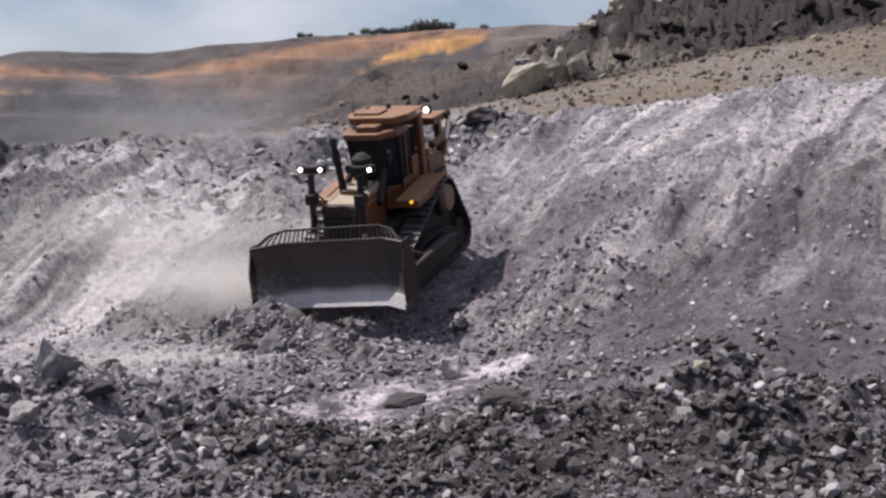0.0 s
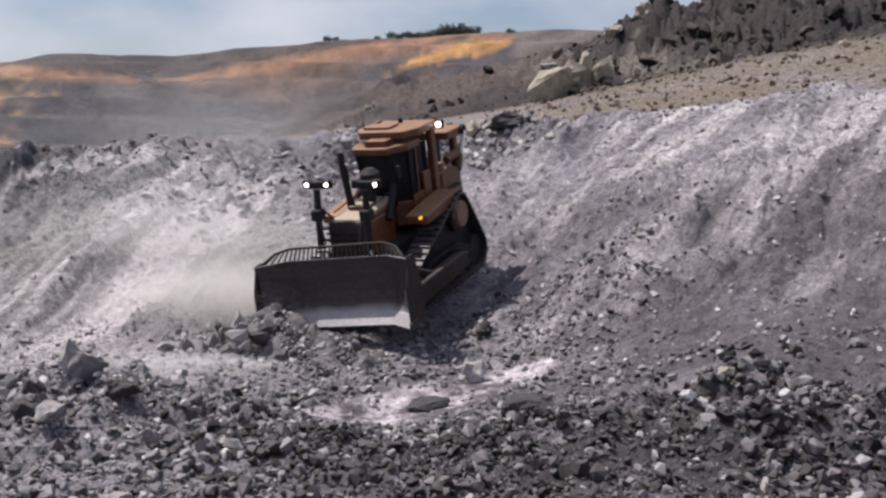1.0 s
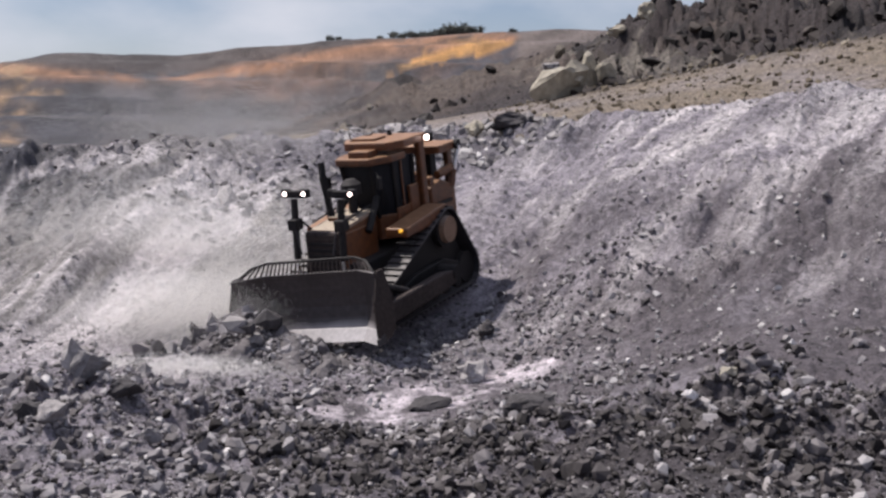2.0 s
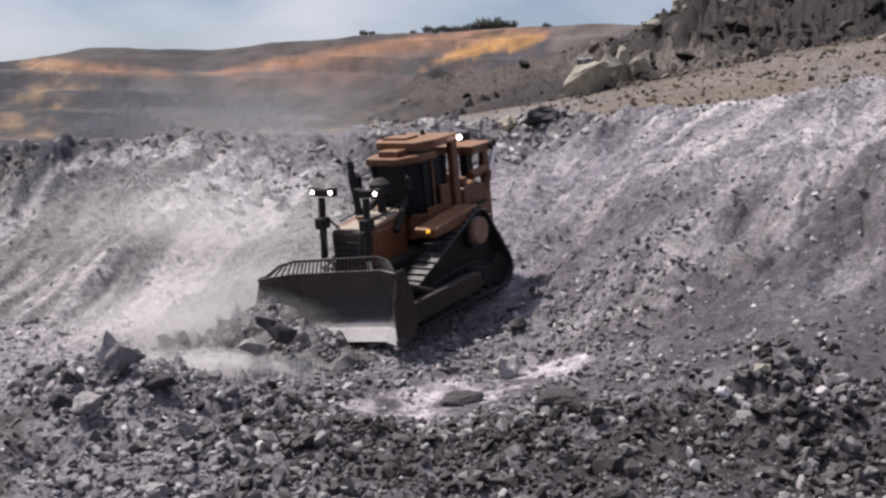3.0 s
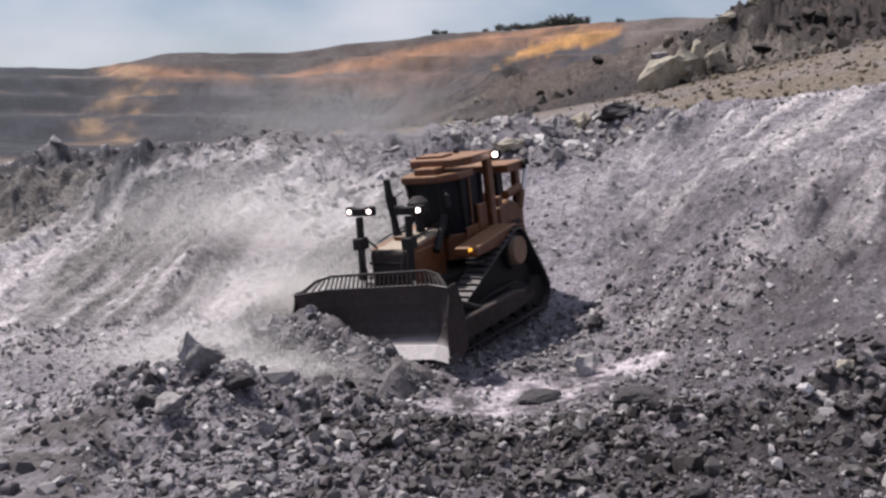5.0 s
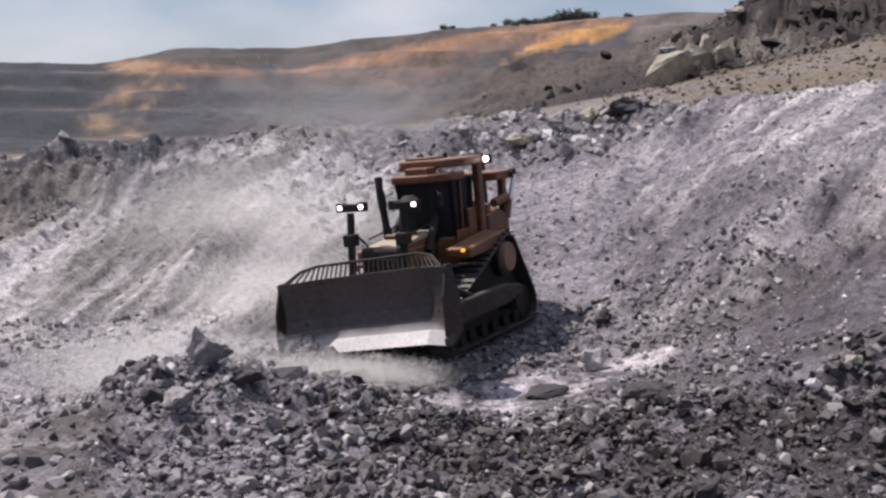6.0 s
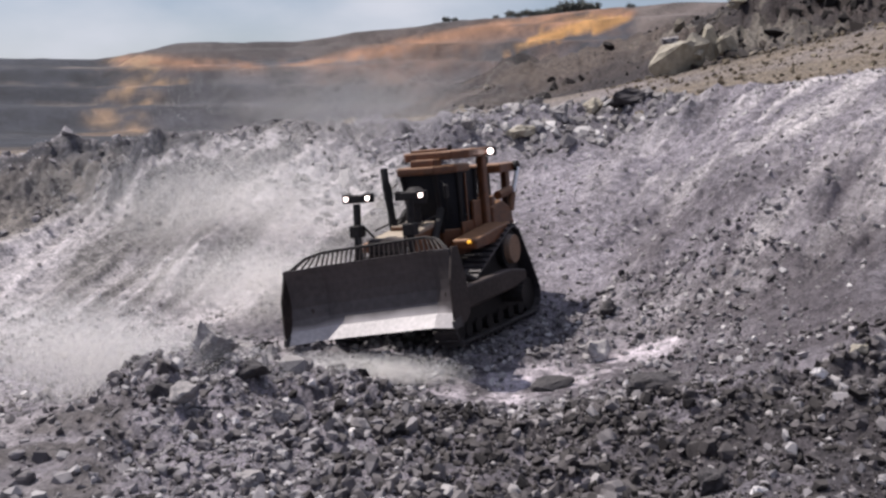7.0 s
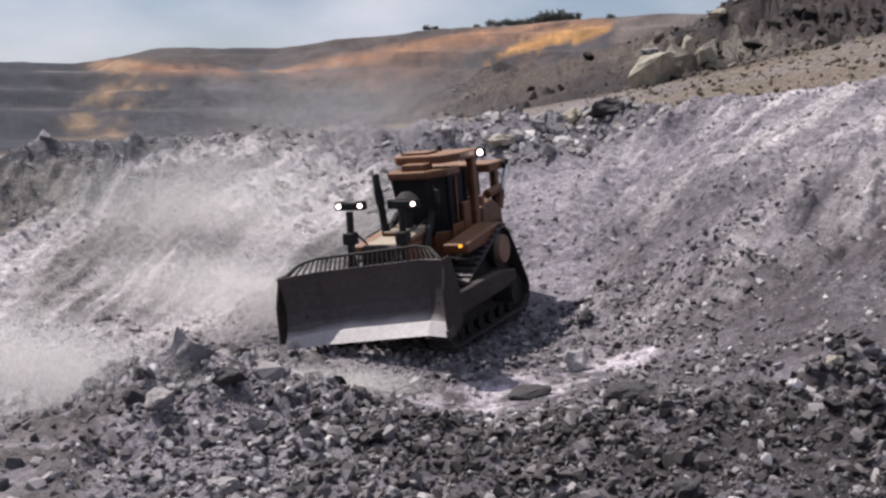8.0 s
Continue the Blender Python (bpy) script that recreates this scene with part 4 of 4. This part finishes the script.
def build_rubble():
    x, y, rng = fan(46000, -29, 23, 14.5, 25, 11)
    _, u, w = base_height(x, y)
    clump = fbm(x, y, 1.3, 3, 0.6, 45)
    keep = rng.uniform(0, 1, len(x)) < np.clip(1.1 - smooth(1.05, 1.6, u) + clump * 0.5, 0.08, 1)
    keep &= trodden(x, y) < 0.25
    keep &= rng.uniform(0, 1, len(x)) < 0.08 + 0.92 * smooth(-24.5, -20.5, np.degrees(np.arctan2(x, y)) + 4 * clump)
    x, y, clump = x[keep], y[keep], clump[keep]
    az = np.degrees(np.arctan2(x, y))
    size = 0.019 + (0.125 + 0.10 * clump) * rng.uniform(0, 1, len(x)) ** 6.5
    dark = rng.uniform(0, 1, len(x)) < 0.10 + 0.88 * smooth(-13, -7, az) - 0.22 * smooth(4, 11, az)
    scatter("grey_rubble", x[~dark], y[~dark], size[~dark], ROCK, "broken grey blast rock heaped in a low berm", 14, 0.25, seed=3)
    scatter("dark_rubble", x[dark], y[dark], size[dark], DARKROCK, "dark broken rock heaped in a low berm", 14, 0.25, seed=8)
    x, y, rng = fan(5000, -28, -7, 23, 32, 18)
    keep = rng.uniform(0, 1, len(x)) < 1 - smooth(-12, -7, np.degrees(np.arctan2(x, y)))
    x, y = x[keep], y[keep]
    scatter("foot_rubble", x, y, 0.018 + 0.12 * rng.uniform(0, 1, len(x)) ** 6, PALEROCK, "dusty grey stones strewn at the slope's foot", 10, 0.3, seed=12)
    x, y, rng = fan(11500, -15, 11, 21, 31, 17)
    az = np.degrees(np.arctan2(x, y))
    keep = (trodden(x, y) < 0.45) & (rng.uniform(0, 1, len(x)) < smooth(-14, -7, az) * (1 - smooth(6, 11, az)))
    x, y = x[keep], y[keep]
    scatter("floor_rubble", x, y, 0.018 + 0.12 * rng.uniform(0, 1, len(x)) ** 6, ROCK, "grey broken rock strewn on the pit floor", 10, 0.25, seed=10)
    x, y, rng = fan(21000, -28, 22, 24, 46, 12)
    az = np.degrees(np.arctan2(x, y))
    keep = rng.uniform(0, 1, len(x)) < (0.2 + 0.8 * smooth(-11, -6, az)) * (1 - 0.45 * smooth(3.7, 4.4, base_height(x, y)[1]))
    x, y = x[keep], y[keep]
    scatter("slope_rubble", x, y, 0.017 + 0.105 * rng.uniform(0, 1, len(x)) ** 7, PALEROCK, "scattered grey stones on the slope", 10, 0.3, seed=4)
    x, y, rng = fan(3000, -6, 5, 42, 53, 13)
    scatter("crest_rubble", x, y, 0.04 + 0.30 * rng.uniform(0, 1, len(x)) ** 6, PALEROCK, "large grey blast rocks along the crest", 12, 0.35, seed=5)
    x, y, rng = fan(1300, -28, -6, 36, 45, 16)
    scatter("crag_rubble", x, y, 0.04 + 0.20 * rng.uniform(0, 1, len(x)) ** 4, ROCK, "dark jointed rock on the bench edge", 12, 0.45, seed=9)
    x, y, rng = fan(2600, 1, 22, 44, 75, 14)
    scatter("brown_rubble", x, y, 0.04 + 0.20 * rng.uniform(0, 1, len(x)) ** 5, BROWNROCK, "brown stones on the spill behind the crest", 10, 0.3, seed=6)
    x, y, rng = fan(1700, -6, 22, 71, 98, 15)
    keep = rng.uniform(0, 1, len(x)) < 0.15 + 0.85 * smooth(2, 7, np.degrees(np.arctan2(x, y)))
    x, y = x[keep], y[keep]
    scatter("wall_rubble", x, y, 0.10 + 0.70 * rng.uniform(0, 1, len(x)) ** 6, WALLROCK, "dark brown rocks on the high wall", 12, 0.45, seed=7)


build_rubble()


def boulder(name, bearing, rng_m, size, mat, label, seed, squash=(1, 0.82, 0.68), turn=0.0, sink=0.3, points=17, rough=1.0):
    bm = rock_verts(seed, points, squash)
    bmesh.ops.subdivide_edges(bm, edges=list(bm.edges), cuts=3, use_grid_fill=True)
    bmesh.ops.triangulate(bm, faces=bm.faces)
    for v in bm.verts:
        k = v.co * 1.9 + Vector((seed, 0, 0))
        v.co *= 1 + rough * (0.34 * noise.noise(k) + 0.2 * noise.noise(k * 2.4) + 0.08 * noise.noise(k * 6))
    me = bpy.data.meshes.new(name)
    bm.to_mesh(me)
    bm.free()
    me.materials.append(mat)
    ob = new(name, me)
    x, y = rng_m * math.sin(radians(bearing)), rng_m * math.cos(radians(bearing))
    ob.matrix_world = pose(x, y, z_at(x, y) + size * squash[2] * (1 - sink * 1.6), 6, -8, turn) @ Matrix.Scale(size, 4)
    return tagged(ob, label, "rock", "loose boulders")


# one split boulder: paler block paints its sunlit side, grey block its shaded side
boulder("boulder", -17.62, 23.15, 0.46, PALEGREY, "paler craggy block for the sunlit side of the split boulder", 131, (0.8, 0.8, 0.95), 20, 0.22, 14)
boulder("boulder", -17.1, 23.0, 0.44, MIDGREY, "large split grey boulder on the rubble berm, its shaded side", 101, (1, 0.8, 0.80), 20, 0.34, 11)
boulder("boulder", -14.7, 26.2, 0.28, MIDGREY, "grey boulder beside the pushed heap", 102, (1, 0.8, 0.9), 80, 0.2)
boulder("boulder", -15.4, 21.9, 0.34, CHARCOAL, "dark angular boulder in the rubble", 103, (1, 0.9, 0.8), 10, 0.2)
boulder("boulder", -18.7, 19.8, 0.3, MIDGREY, "grey boulder in the rubble berm", 104, (1, 0.9, 0.7), 50, 0.2)
boulder("boulder", -19.6, 21.0, 0.32, CHARCOAL, "dark boulder in the rubble berm", 105, (1, 0.9, 0.9), 75, 0.2)
boulder("boulder", -14.4, 19.1, 0.22, MIDGREY, "grey stone in the rubble", 106, (1, 0.8, 0.7), 15, 0.2)
boulder("boulder", -10.9, 40.0, 0.62, PALEGREY, "pale slab standing out of the dusty slope", 132, (0.7, 0.9, 1.0), 15, 0.62, rough=0.4)
for k, (b, d, size) in enumerate([(-15.0, 27.6, 0.30), (-15.7, 27.9, 0.24), (-16.4, 27.2, 0.20), (-14.9, 26.9, 0.22), (-17.2, 28.2, 0.26), (-18.3, 27.6, 0.18), (-20.9, 25.9, 0.30), (-19.6, 26.6, 0.2)]):
    boulder("boulder", b, d, size, (CHARCOAL, MIDGREY, PALEGREY)[k % 3], ("dark angular rock", "grey broken rock", "pale broken rock")[k % 3] + " on the dusty pit floor", 140 + k, (1, 0.85, 0.75), 40 * k, 0.2, 12)
boulder("boulder", 3.4, 21.6, 0.55, CHARCOAL, "dark crumbling mound at the rubble's edge", 150, (1.1, 0.9, 0.6), 20, 0.35)
boulder("boulder", 0.69, 26.2, 0.42, PALEGREY, "pale grey block beside the trodden track", 107, (1, 0.8, 0.6), 30, 0.1)
boulder("boulder", -1.4, 24.4, 0.46, CHARCOAL, "flat dark slab on the trodden track", 108, (1, 0.75, 0.24), 5, 0.0)
boulder("boulder", 10.74, 19.3, 0.15, WHITEROCK, "white stone on the dark rubble", 109, (1, 0.8, 0.7), 25, 0.0)
boulder("boulder", -16.27, 18.9, 0.075, WHITEROCK, "small white stone on the rubble", 110, (1, 0.8, 0.9), 25, -0.6)
boulder("boulder", 1.2, 28.8, 0.28, CHARCOAL, "dark boulder at the foot of the slope", 111, (1, 0.8, 0.7), 65, 0.2)
boulder("boulder", 6.3, 16.1, 0.3, CHARCOAL, "dark block half buried in the rubble", 112, (1, 0.9, 0.7), 40, 0.3)
boulder("boulder", 12.7, 20.3, 0.24, CHARCOAL, "dark stone on the rubble berm", 113, (1, 0.8, 0.7), 70, 0.2)
boulder("boulder", 12.4, 20.8, 0.18, PALE, "pale stone at the rubble's edge", 114, (1, 0.8, 0.6), 30, 0.0)
boulder("boulder", -15.65, 16.6, 0.2, MIDGREY, "pale grey stone in the rubble", 115, (1, 0.9, 0.9), 20, 0.0)
boulder("boulder", -7.8, 16.3, 0.16, MIDGREY, "grey stone in the rubble", 116, (1, 0.8, 0.7), 60, 0.1)
boulder("boulder", 8.1, 15.4, 0.11, WHITEROCK, "white stone in the dark rubble", 117, (1, 0.8, 0.6), 15, 0.0)
boulder("boulder", 4.4, 71.5, 1.50, PALE, "pale cream outcrop block at the foot of the high wall", 118, (1.35, 0.8, 0.75), 25, 0.2, rough=0.3)
boulder("boulder", 5.0, 72.5, 1.32, PALE, "pale cream outcrop block at the foot of the high wall", 119, (0.9, 0.7, 0.9), 60, 0.1, rough=0.3)
boulder("boulder", 5.7, 74.5, 1.20, PALE, "pale cream outcrop block at the foot of the high wall", 120, (0.6, 0.7, 1.0), 10, 0.1, rough=0.3)
boulder("boulder", 6.4, 74.0, 1.08, PALE, "pale cream outcrop block at the foot of the high wall", 121, (0.7, 0.7, 1.0), 40, 0.1, rough=0.3)
boulder("boulder", 8.24, 85.5, 1.0, PALE, "pale boulder high on the dark wall", 122, (1, 0.8, 0.8), 40, 0.1)
boulder("boulder", 3.95, 86.5, 1.1, MIDGREY, "grey slab on the dark wall", 123, (1.3, 0.7, 0.4), 70, 0.2)
boulder("boulder", 6.9, 86.0, 0.7, PALE, "pale boulder high on the dark wall", 124, (1, 0.8, 0.8), 10, 0.2)
boulder("boulder", -2.9, 44.3, 0.5, PALE, "pale block among the crest rocks", 125, (1.2, 0.9, 0.5), 20, 0.1)
boulder("boulder", 2.1, 45.2, 0.8, CHARCOAL, "dark block on the crest", 126, (1.4, 0.8, 0.5), 20, 0.1)
boulder("boulder", -1.0, 45.5, 0.5, MIDGREY, "grey block among the crest rocks", 127, (1, 0.9, 0.8), 50, 0.1)
boulder("boulder", 0.5, 46, 0.45, PALE, "pale block among the crest rocks", 128, (1, 0.9, 0.8), 50, 0.1)


def tree(bearing, rng_m, tall, seed):
    """A bush-like tree: tapered trunk, limbs and a ragged crown of small leaf clumps."""
    rnd = random.Random(seed)
    root = new("tree")
    x, y = rng_m * math.sin(radians(bearing)), rng_m * math.cos(radians(bearing))
    root.matrix_world = pose(x, y, z_at(x, y) - 0.3)
    tagged(root, "dark green bushy tree on the pit's skyline", "tree", "skyline trees")
    bm = made(rod, (0, 0, 0), (0, 0, tall * 0.55), tall * 0.04, tall * 0.02, 8)
    tips = []
    for k in range(9):
        a, h = k * 2.4 + rnd.random(), tall * rnd.uniform(0.1, 0.4)
        tip = Vector((math.cos(a) * tall * rnd.uniform(0.2, 0.6), math.sin(a) * tall * rnd.uniform(0.2, 0.6), h + tall * rnd.uniform(0.1, 0.4)))
        rod(bm, (0, 0, h), tip, tall * 0.016, tall * 0.006, 6)
        tips.append(tip)
    part("trunk", bm, BARK, root)
    bm = bmesh.new()
    for tip in tips:
        for _ in range(110):
            c = tip + Vector((rnd.gauss(0, 0.15), rnd.gauss(0, 0.15), rnd.gauss(0, 0.16))) * tall
            c.z = max(c.z, tall * 0.1)
            vs = [bm.verts.new(c + Vector((rnd.gauss(0, 1), rnd.gauss(0, 1), rnd.gauss(0, 1))) * tall * 0.05) for _ in range(4)]
            bm.faces.new(vs[:3])
            bm.faces.new(vs[1:])
    part("crown", bm, LEAF, root)


for k, (b, d, h) in enumerate([(-3.4, 370, 3.6), (-2.6, 370, 4.0), (-1.8, 370, 4.2), (-0.9, 368, 6.0), (-0.2, 368, 6.5), (0.4, 368, 5.4), (2.1, 360, 3.2), (-6.3, 380, 3.0), (-5.9, 380, 2.6), (-0.55, 372, 6.0), (-3.0, 372, 3.4), (-2.2, 372, 4.2), (-1.3, 370, 5.2), (0.1, 371, 6.2), (-4.0, 374, 2.6)]):
    tree(b, d, h * 0.62, 300 + k)


# ---- dust ----
def dust_cloud(name, centre, radii, count, grain, label, seed, drop=0.0):
    """Hanging dust: fine grains, thick in the middle and thin towards the rim, in billows."""
    rng = np.random.default_rng(seed)
    p = rng.normal(0, 0.5, (count * 3, 3))
    k = fbm(p[:, 0] * 1.6 + p[:, 1] + seed, p[:, 2] * 1.6 - p[:, 1], 1.0, 2, 0.5, seed)
    p = p[(rng.uniform(-0.8, 0.8, len(p)) < k) & (np.linalg.norm(p, axis=1) < 1.15)][:count]
    n = len(p)
    p = p * np.array(radii)
    tri = rng.normal(0, 1, (n, 3, 3)) * grain * 0.6
    v = (p[:, None, :] + tri).reshape(-1, 3)
    me = bpy.data.meshes.new(name)
    me.vertices.add(3 * n)
    me.vertices.foreach_set("co", v.ravel())
    me.loops.add(3 * n)
    me.loops.foreach_set("vertex_index", np.arange(3 * n))
    me.polygons.add(n)
    me.polygons.foreach_set("loop_start", np.arange(n) * 3)
    me.update()
    me.materials.append(DUST)
    ob = new(name, me)
    ob.location = centre
    return tagged(ob, label, "dust", kind="stuff")


haze = [dust_cloud("dust_haze", (-8.5, 34.5, -1.9), (6.2, 1.8, 2.0), 340000, 0.0094, "pale dust hanging over the white rubble slope", 5),
        dust_cloud("dust_haze", (-9.5, 46.0, 1.0), (7.0, 3.0, 2.0), 290000, 0.0074, "thin dust drifting above the bench crest", 6)]
haze.append(dust_cloud("dust_haze", (-5.6, 31.0, -3.7), (3.2, 1.1, 1.1), 240000, 0.0098, "pale dust rolling beside the bulldozer", 9))
haze.append(dust_cloud("dust_haze", (-8.0, 33.0, -2.6), (4.8, 1.4, 1.7), 220000, 0.0094, "pale dust drifting up the slope beside the bulldozer", 10))
puff = dust_cloud("dust_puff", (0, 0, 0), (3.4, 1.5, 1.05), 320000, 0.0089, "rolling pale dust puff kicked up on the pit floor", 7)
trail = dust_cloud("dust_trail", (0, 0, 0), (2.3, 0.7, 0.36), 80000, 0.010, "low dust streaming off the pushed rubble", 8)


# ---- the heap before the blade ----
def build_heap():
    root = new("rubble_heap")
    tagged(root, "heap of broken grey rock pushed before the blade", "rubble")
    rnd = random.Random(77)
    bm = bmesh.new()
    n, m = 44, 30

    def rise(x, y):
        a = 1.2 * math.exp(-((x - 0.95) / 1.9) ** 2 - ((y - 0.2) / 1.2) ** 2)
        b = 0.85 * math.exp(-((x + 0.7) / 1.7) ** 2 - ((y - 0.3) / 1.1) ** 2)
        return max(a, b) + 0.15 * (a + b) - 0.45 - 0.6 * max(0, abs(x - 0.5) - 2.6) - 0.7 * max(0, y - 1.3)

    grid = []
    for j in range(m + 1):
        row = []
        for i in range(n + 1):
            x, y = -3.2 + 7.0 * i / n, -0.9 + 3.4 * j / m
            h = rise(x, y) + noise.noise(Vector((x * 1.7, y * 1.7, 3))) * 0.34 + noise.noise(Vector((x * 5, y * 5, 7))) * 0.1
            row.append(bm.verts.new((x, y, h)))
        grid.append(row)
    for j in range(m):
        for i in range(n):
            bm.faces.new((grid[j][i], grid[j][i + 1], grid[j + 1][i + 1], grid[j + 1][i]))
    part("heap_core", bm, HEAP, root)
    rng = np.random.default_rng(78)
    gx, gy = rng.normal(0.55, 1.6, 2600), 0.05 + np.abs(rng.normal(0, 0.85, 2600))
    gz = np.array([max(rise(a, b), -0.6) for a, b in zip(gx, gy)])
    gravel = joined("heap_gravel", gx, gy, gz + 0.02, 0.025 + 0.09 * rng.uniform(0, 1, 2600) ** 4, ROCK, 10, 18)
    gravel.parent = root
    tagged(gravel, kind="stuff")
    meshes = [rock_mesh("stone", 500 + k, 13, STONE) for k in range(8)]
    for k in range(200):
        x, y = rnd.gauss(0.6, 1.5), 0.1 + abs(rnd.gauss(0, 0.85))
        s = 0.04 + 0.22 * rnd.random() ** 5
        ob = new("stone", meshes[k % 8])
        ob.parent = root
        ob.matrix_basis = pose(x, y, max(rise(x, y), -0.35) + 0.03, rnd.uniform(0, 360), rnd.uniform(0, 360), rnd.uniform(0, 360)) @ Matrix.Scale(s, 4)
    # larger blocks riding at the heap's outer end
    for k in range(12):
        x, y, size = rnd.uniform(1.5, 3.1), rnd.uniform(0.5, 1.9), rnd.uniform(0.16, 0.36)
        ob = new("block", rock_mesh("block", 540 + k, 12, (CHARCOAL, MIDGREY, MIDGREY)[k % 3]))
        ob.parent = root
        ob.matrix_basis = pose(x, y, max(rise(x, y), 0.0) + 0.12, rnd.uniform(0, 360), rnd.uniform(0, 360), rnd.uniform(0, 360)) @ Matrix.Scale(size, 4)
    return root


heap = build_heap()
rollers = []
for k, (size, tone) in enumerate([(0.32, MIDGREY), (0.36, CHARCOAL), (0.28, CHARCOAL), (0.26, MIDGREY)]):
    me = rock_mesh("rolling_rock", 700 + k, 16, tone)
    for v in me.vertices:
        v.co *= size
    rollers.append(tagged(new("rolling_rock", me), "loose grey rock tumbling off the pushed heap", "rock", "tumbling rocks"))


# ---- the nearest stones of the berm, one by one ----
def build_stones():
    meshes = [rock_mesh("stone", 800 + k, 14, STONE) for k in range(8)]
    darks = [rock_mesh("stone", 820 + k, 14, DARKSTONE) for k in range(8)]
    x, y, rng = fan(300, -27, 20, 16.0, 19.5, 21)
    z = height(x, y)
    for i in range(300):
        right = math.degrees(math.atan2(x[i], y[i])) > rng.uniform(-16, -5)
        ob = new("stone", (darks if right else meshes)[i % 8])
        ob.parent = ground
        s = 0.05 + 0.17 * rng.uniform() ** 3
        ob.matrix_basis = pose(x[i], y[i], z[i] + 0.2 * s, *rng.uniform(0, 360, 3)) @ Matrix.Scale(s, 4)


build_stones()


# tumbling rocks: seconds, bearing, range, height over the ground, spin
ROLL_ROWS = [
    [(0.0, -10.2, 28.4, 0.0, 0), (2.4, -10.6, 27.2, 0.9, 40), (2.9, -11.2, 26.5, 0.6, 110), (3.5, -11.2, 25.2, 0.3, 190), (4.1, -12.3, 24.2, 0.16, 260), (4.5, -13.3, 23.6, 0.2, 330), (4.8, -13.5, 23.4, 0.15, 380), (8.0, -13.5, 23.4, 0.15, 380)],
    [(0.0, -9.0, 28.8, 0.0, 0), (2.5, -9.2, 27.4, 0.95, 60), (3.0, -9.9, 26.6, 0.75, 130), (3.5, -10.0, 25.9, 0.5, 200), (3.9, -10.3, 25.3, 0.2, 260), (8.0, -10.3, 25.3, 0.1, 260)],
    [(0.0, -8.5, 28.8, 0.0, 0), (3.0, -10.6, 27.0, 0.95, 70), (3.5, -10.9, 26.4, 0.7, 140), (3.9, -11.3, 25.4, 0.3, 210), (4.4, -11.5, 24.9, 0.12, 270), (8.0, -11.5, 24.9, 0.1, 270)],
    [(0.0, -10.5, 28.2, 0.0, 0), (3.2, -9.0, 26.8, 0.6, 60), (4.0, -9.0, 25.4, 0.2, 140), (5.0, -9.4, 24.6, 0.05, 200), (8.0, -9.4, 24.6, 0.05, 200)],
]


def motions():
    walk(bulldozer, [(t, pose(*p)) for t, *p in DOZER_ROWS])
    walk(blade, [(t, pose(-0.07, 2.74, z, 0, tilt, 0)) for t, z, tilt in BLADE_ROWS])
    heap_rows = []
    sunk = {0.0: -0.50, 0.5: -0.48, 1.0: -0.46, 2.5: -0.38, 3.0: -0.36, 3.5: -0.3, 4.0: -0.2, 4.5: -0.18, 5.0: -0.25}
    for t, *p in DOZER_ROWS:
        if t <= 5.0:
            at = pose(*p) @ Vector((0.45, 3.65, 0.0))
            yaw = p[5] - 8
            heap_rows.append((t, pose(at.x, at.y, z_at(at.x, at.y) + 0.3 + sunk[t], 0, 0, yaw)))
            rest = (at.x, at.y, yaw)
    x, y, yaw = rest
    for t, dz in ((5.6, -0.3), (6.3, -0.75), (8.0, -0.75)):
        heap_rows.append((t, pose(x - 0.1, y - 0.45, z_at(x, y - 0.4) + dz, 0, 0, yaw)))
    walk(heap, heap_rows)
    for ob, rows in zip(rollers, ROLL_ROWS):
        out = []
        for t, b, d, up, spin in rows:
            rx, ry = d * math.sin(radians(b)), d * math.cos(radians(b))
            out.append((t, pose(rx, ry, z_at(rx, ry) + up, spin, 10, 20)))
        walk(ob, out)
    walk(haze[0], [(0.0, pose(-8.0, 34.0, -2.6)), (8.0, pose(-9.4, 34.0, -1.8, 0, 0, 4))])
    walk(haze[1], [(0.0, pose(-8.8, 45, 0.9)), (8.0, pose(-8.0, 45, 1.2))])
    walk(haze[2], [(0.0, pose(-5.0, 31.8, -3.6)), (4.0, pose(-6.2, 30.6, -3.7)), (8.0, pose(-7.8, 28.4, -3.5, 0, 6, 0))])
    walk(haze[3], [(0.0, pose(-6.2, 33.4, -2.9)), (4.0, pose(-7.6, 33.2, -2.6)), (8.0, pose(-9.6, 33.0, -2.0, 0, -6, 0))])
    walk(puff, [(0.0, pose(-6.1, 31.2, -3.7)), (1.2, pose(-6.4, 30.6, -3.8)), (2.5, pose(-6.9, 29.2, -4.2)), (5.0, pose(-7.6, 26.2, -4.8)), (6.3, pose(-8.3, 22.9, -4.6)),
                (7.0, pose(-8.9, 22.0, -4.2, 0, 10, 5)), (8.0, pose(-9.2, 21.0, -4.15, 0, 15, 10))])
    walk(trail, [(0.0, pose(-6.0, 27.0, -4.75)), (2.5, pose(-6.0, 26.0, -4.7)), (4.5, pose(-5.8, 25.2, -4.6)), (6.5, pose(-4.6, 24.6, -4.75)), (8.0, pose(-4.9, 24.3, -4.85))])
    track_rows = [(0, 0.0), (0.5, 0.45), (1, 0.85), (1.5, 1.3), (2, 1.7), (2.5, 1.95), (3, 2.0), (3.5, 2.05), (4, 2.45), (4.5, 3.0), (5, 3.55), (5.5, 4.1), (6, 4.6), (6.5, 4.85), (7, 4.65), (7.5, 4.3), (8, 3.95)]
    for ob, x, place in shoes:
        walk(ob, [(t, shoe_pose(x, place + d)) for t, d in track_rows])


motions()
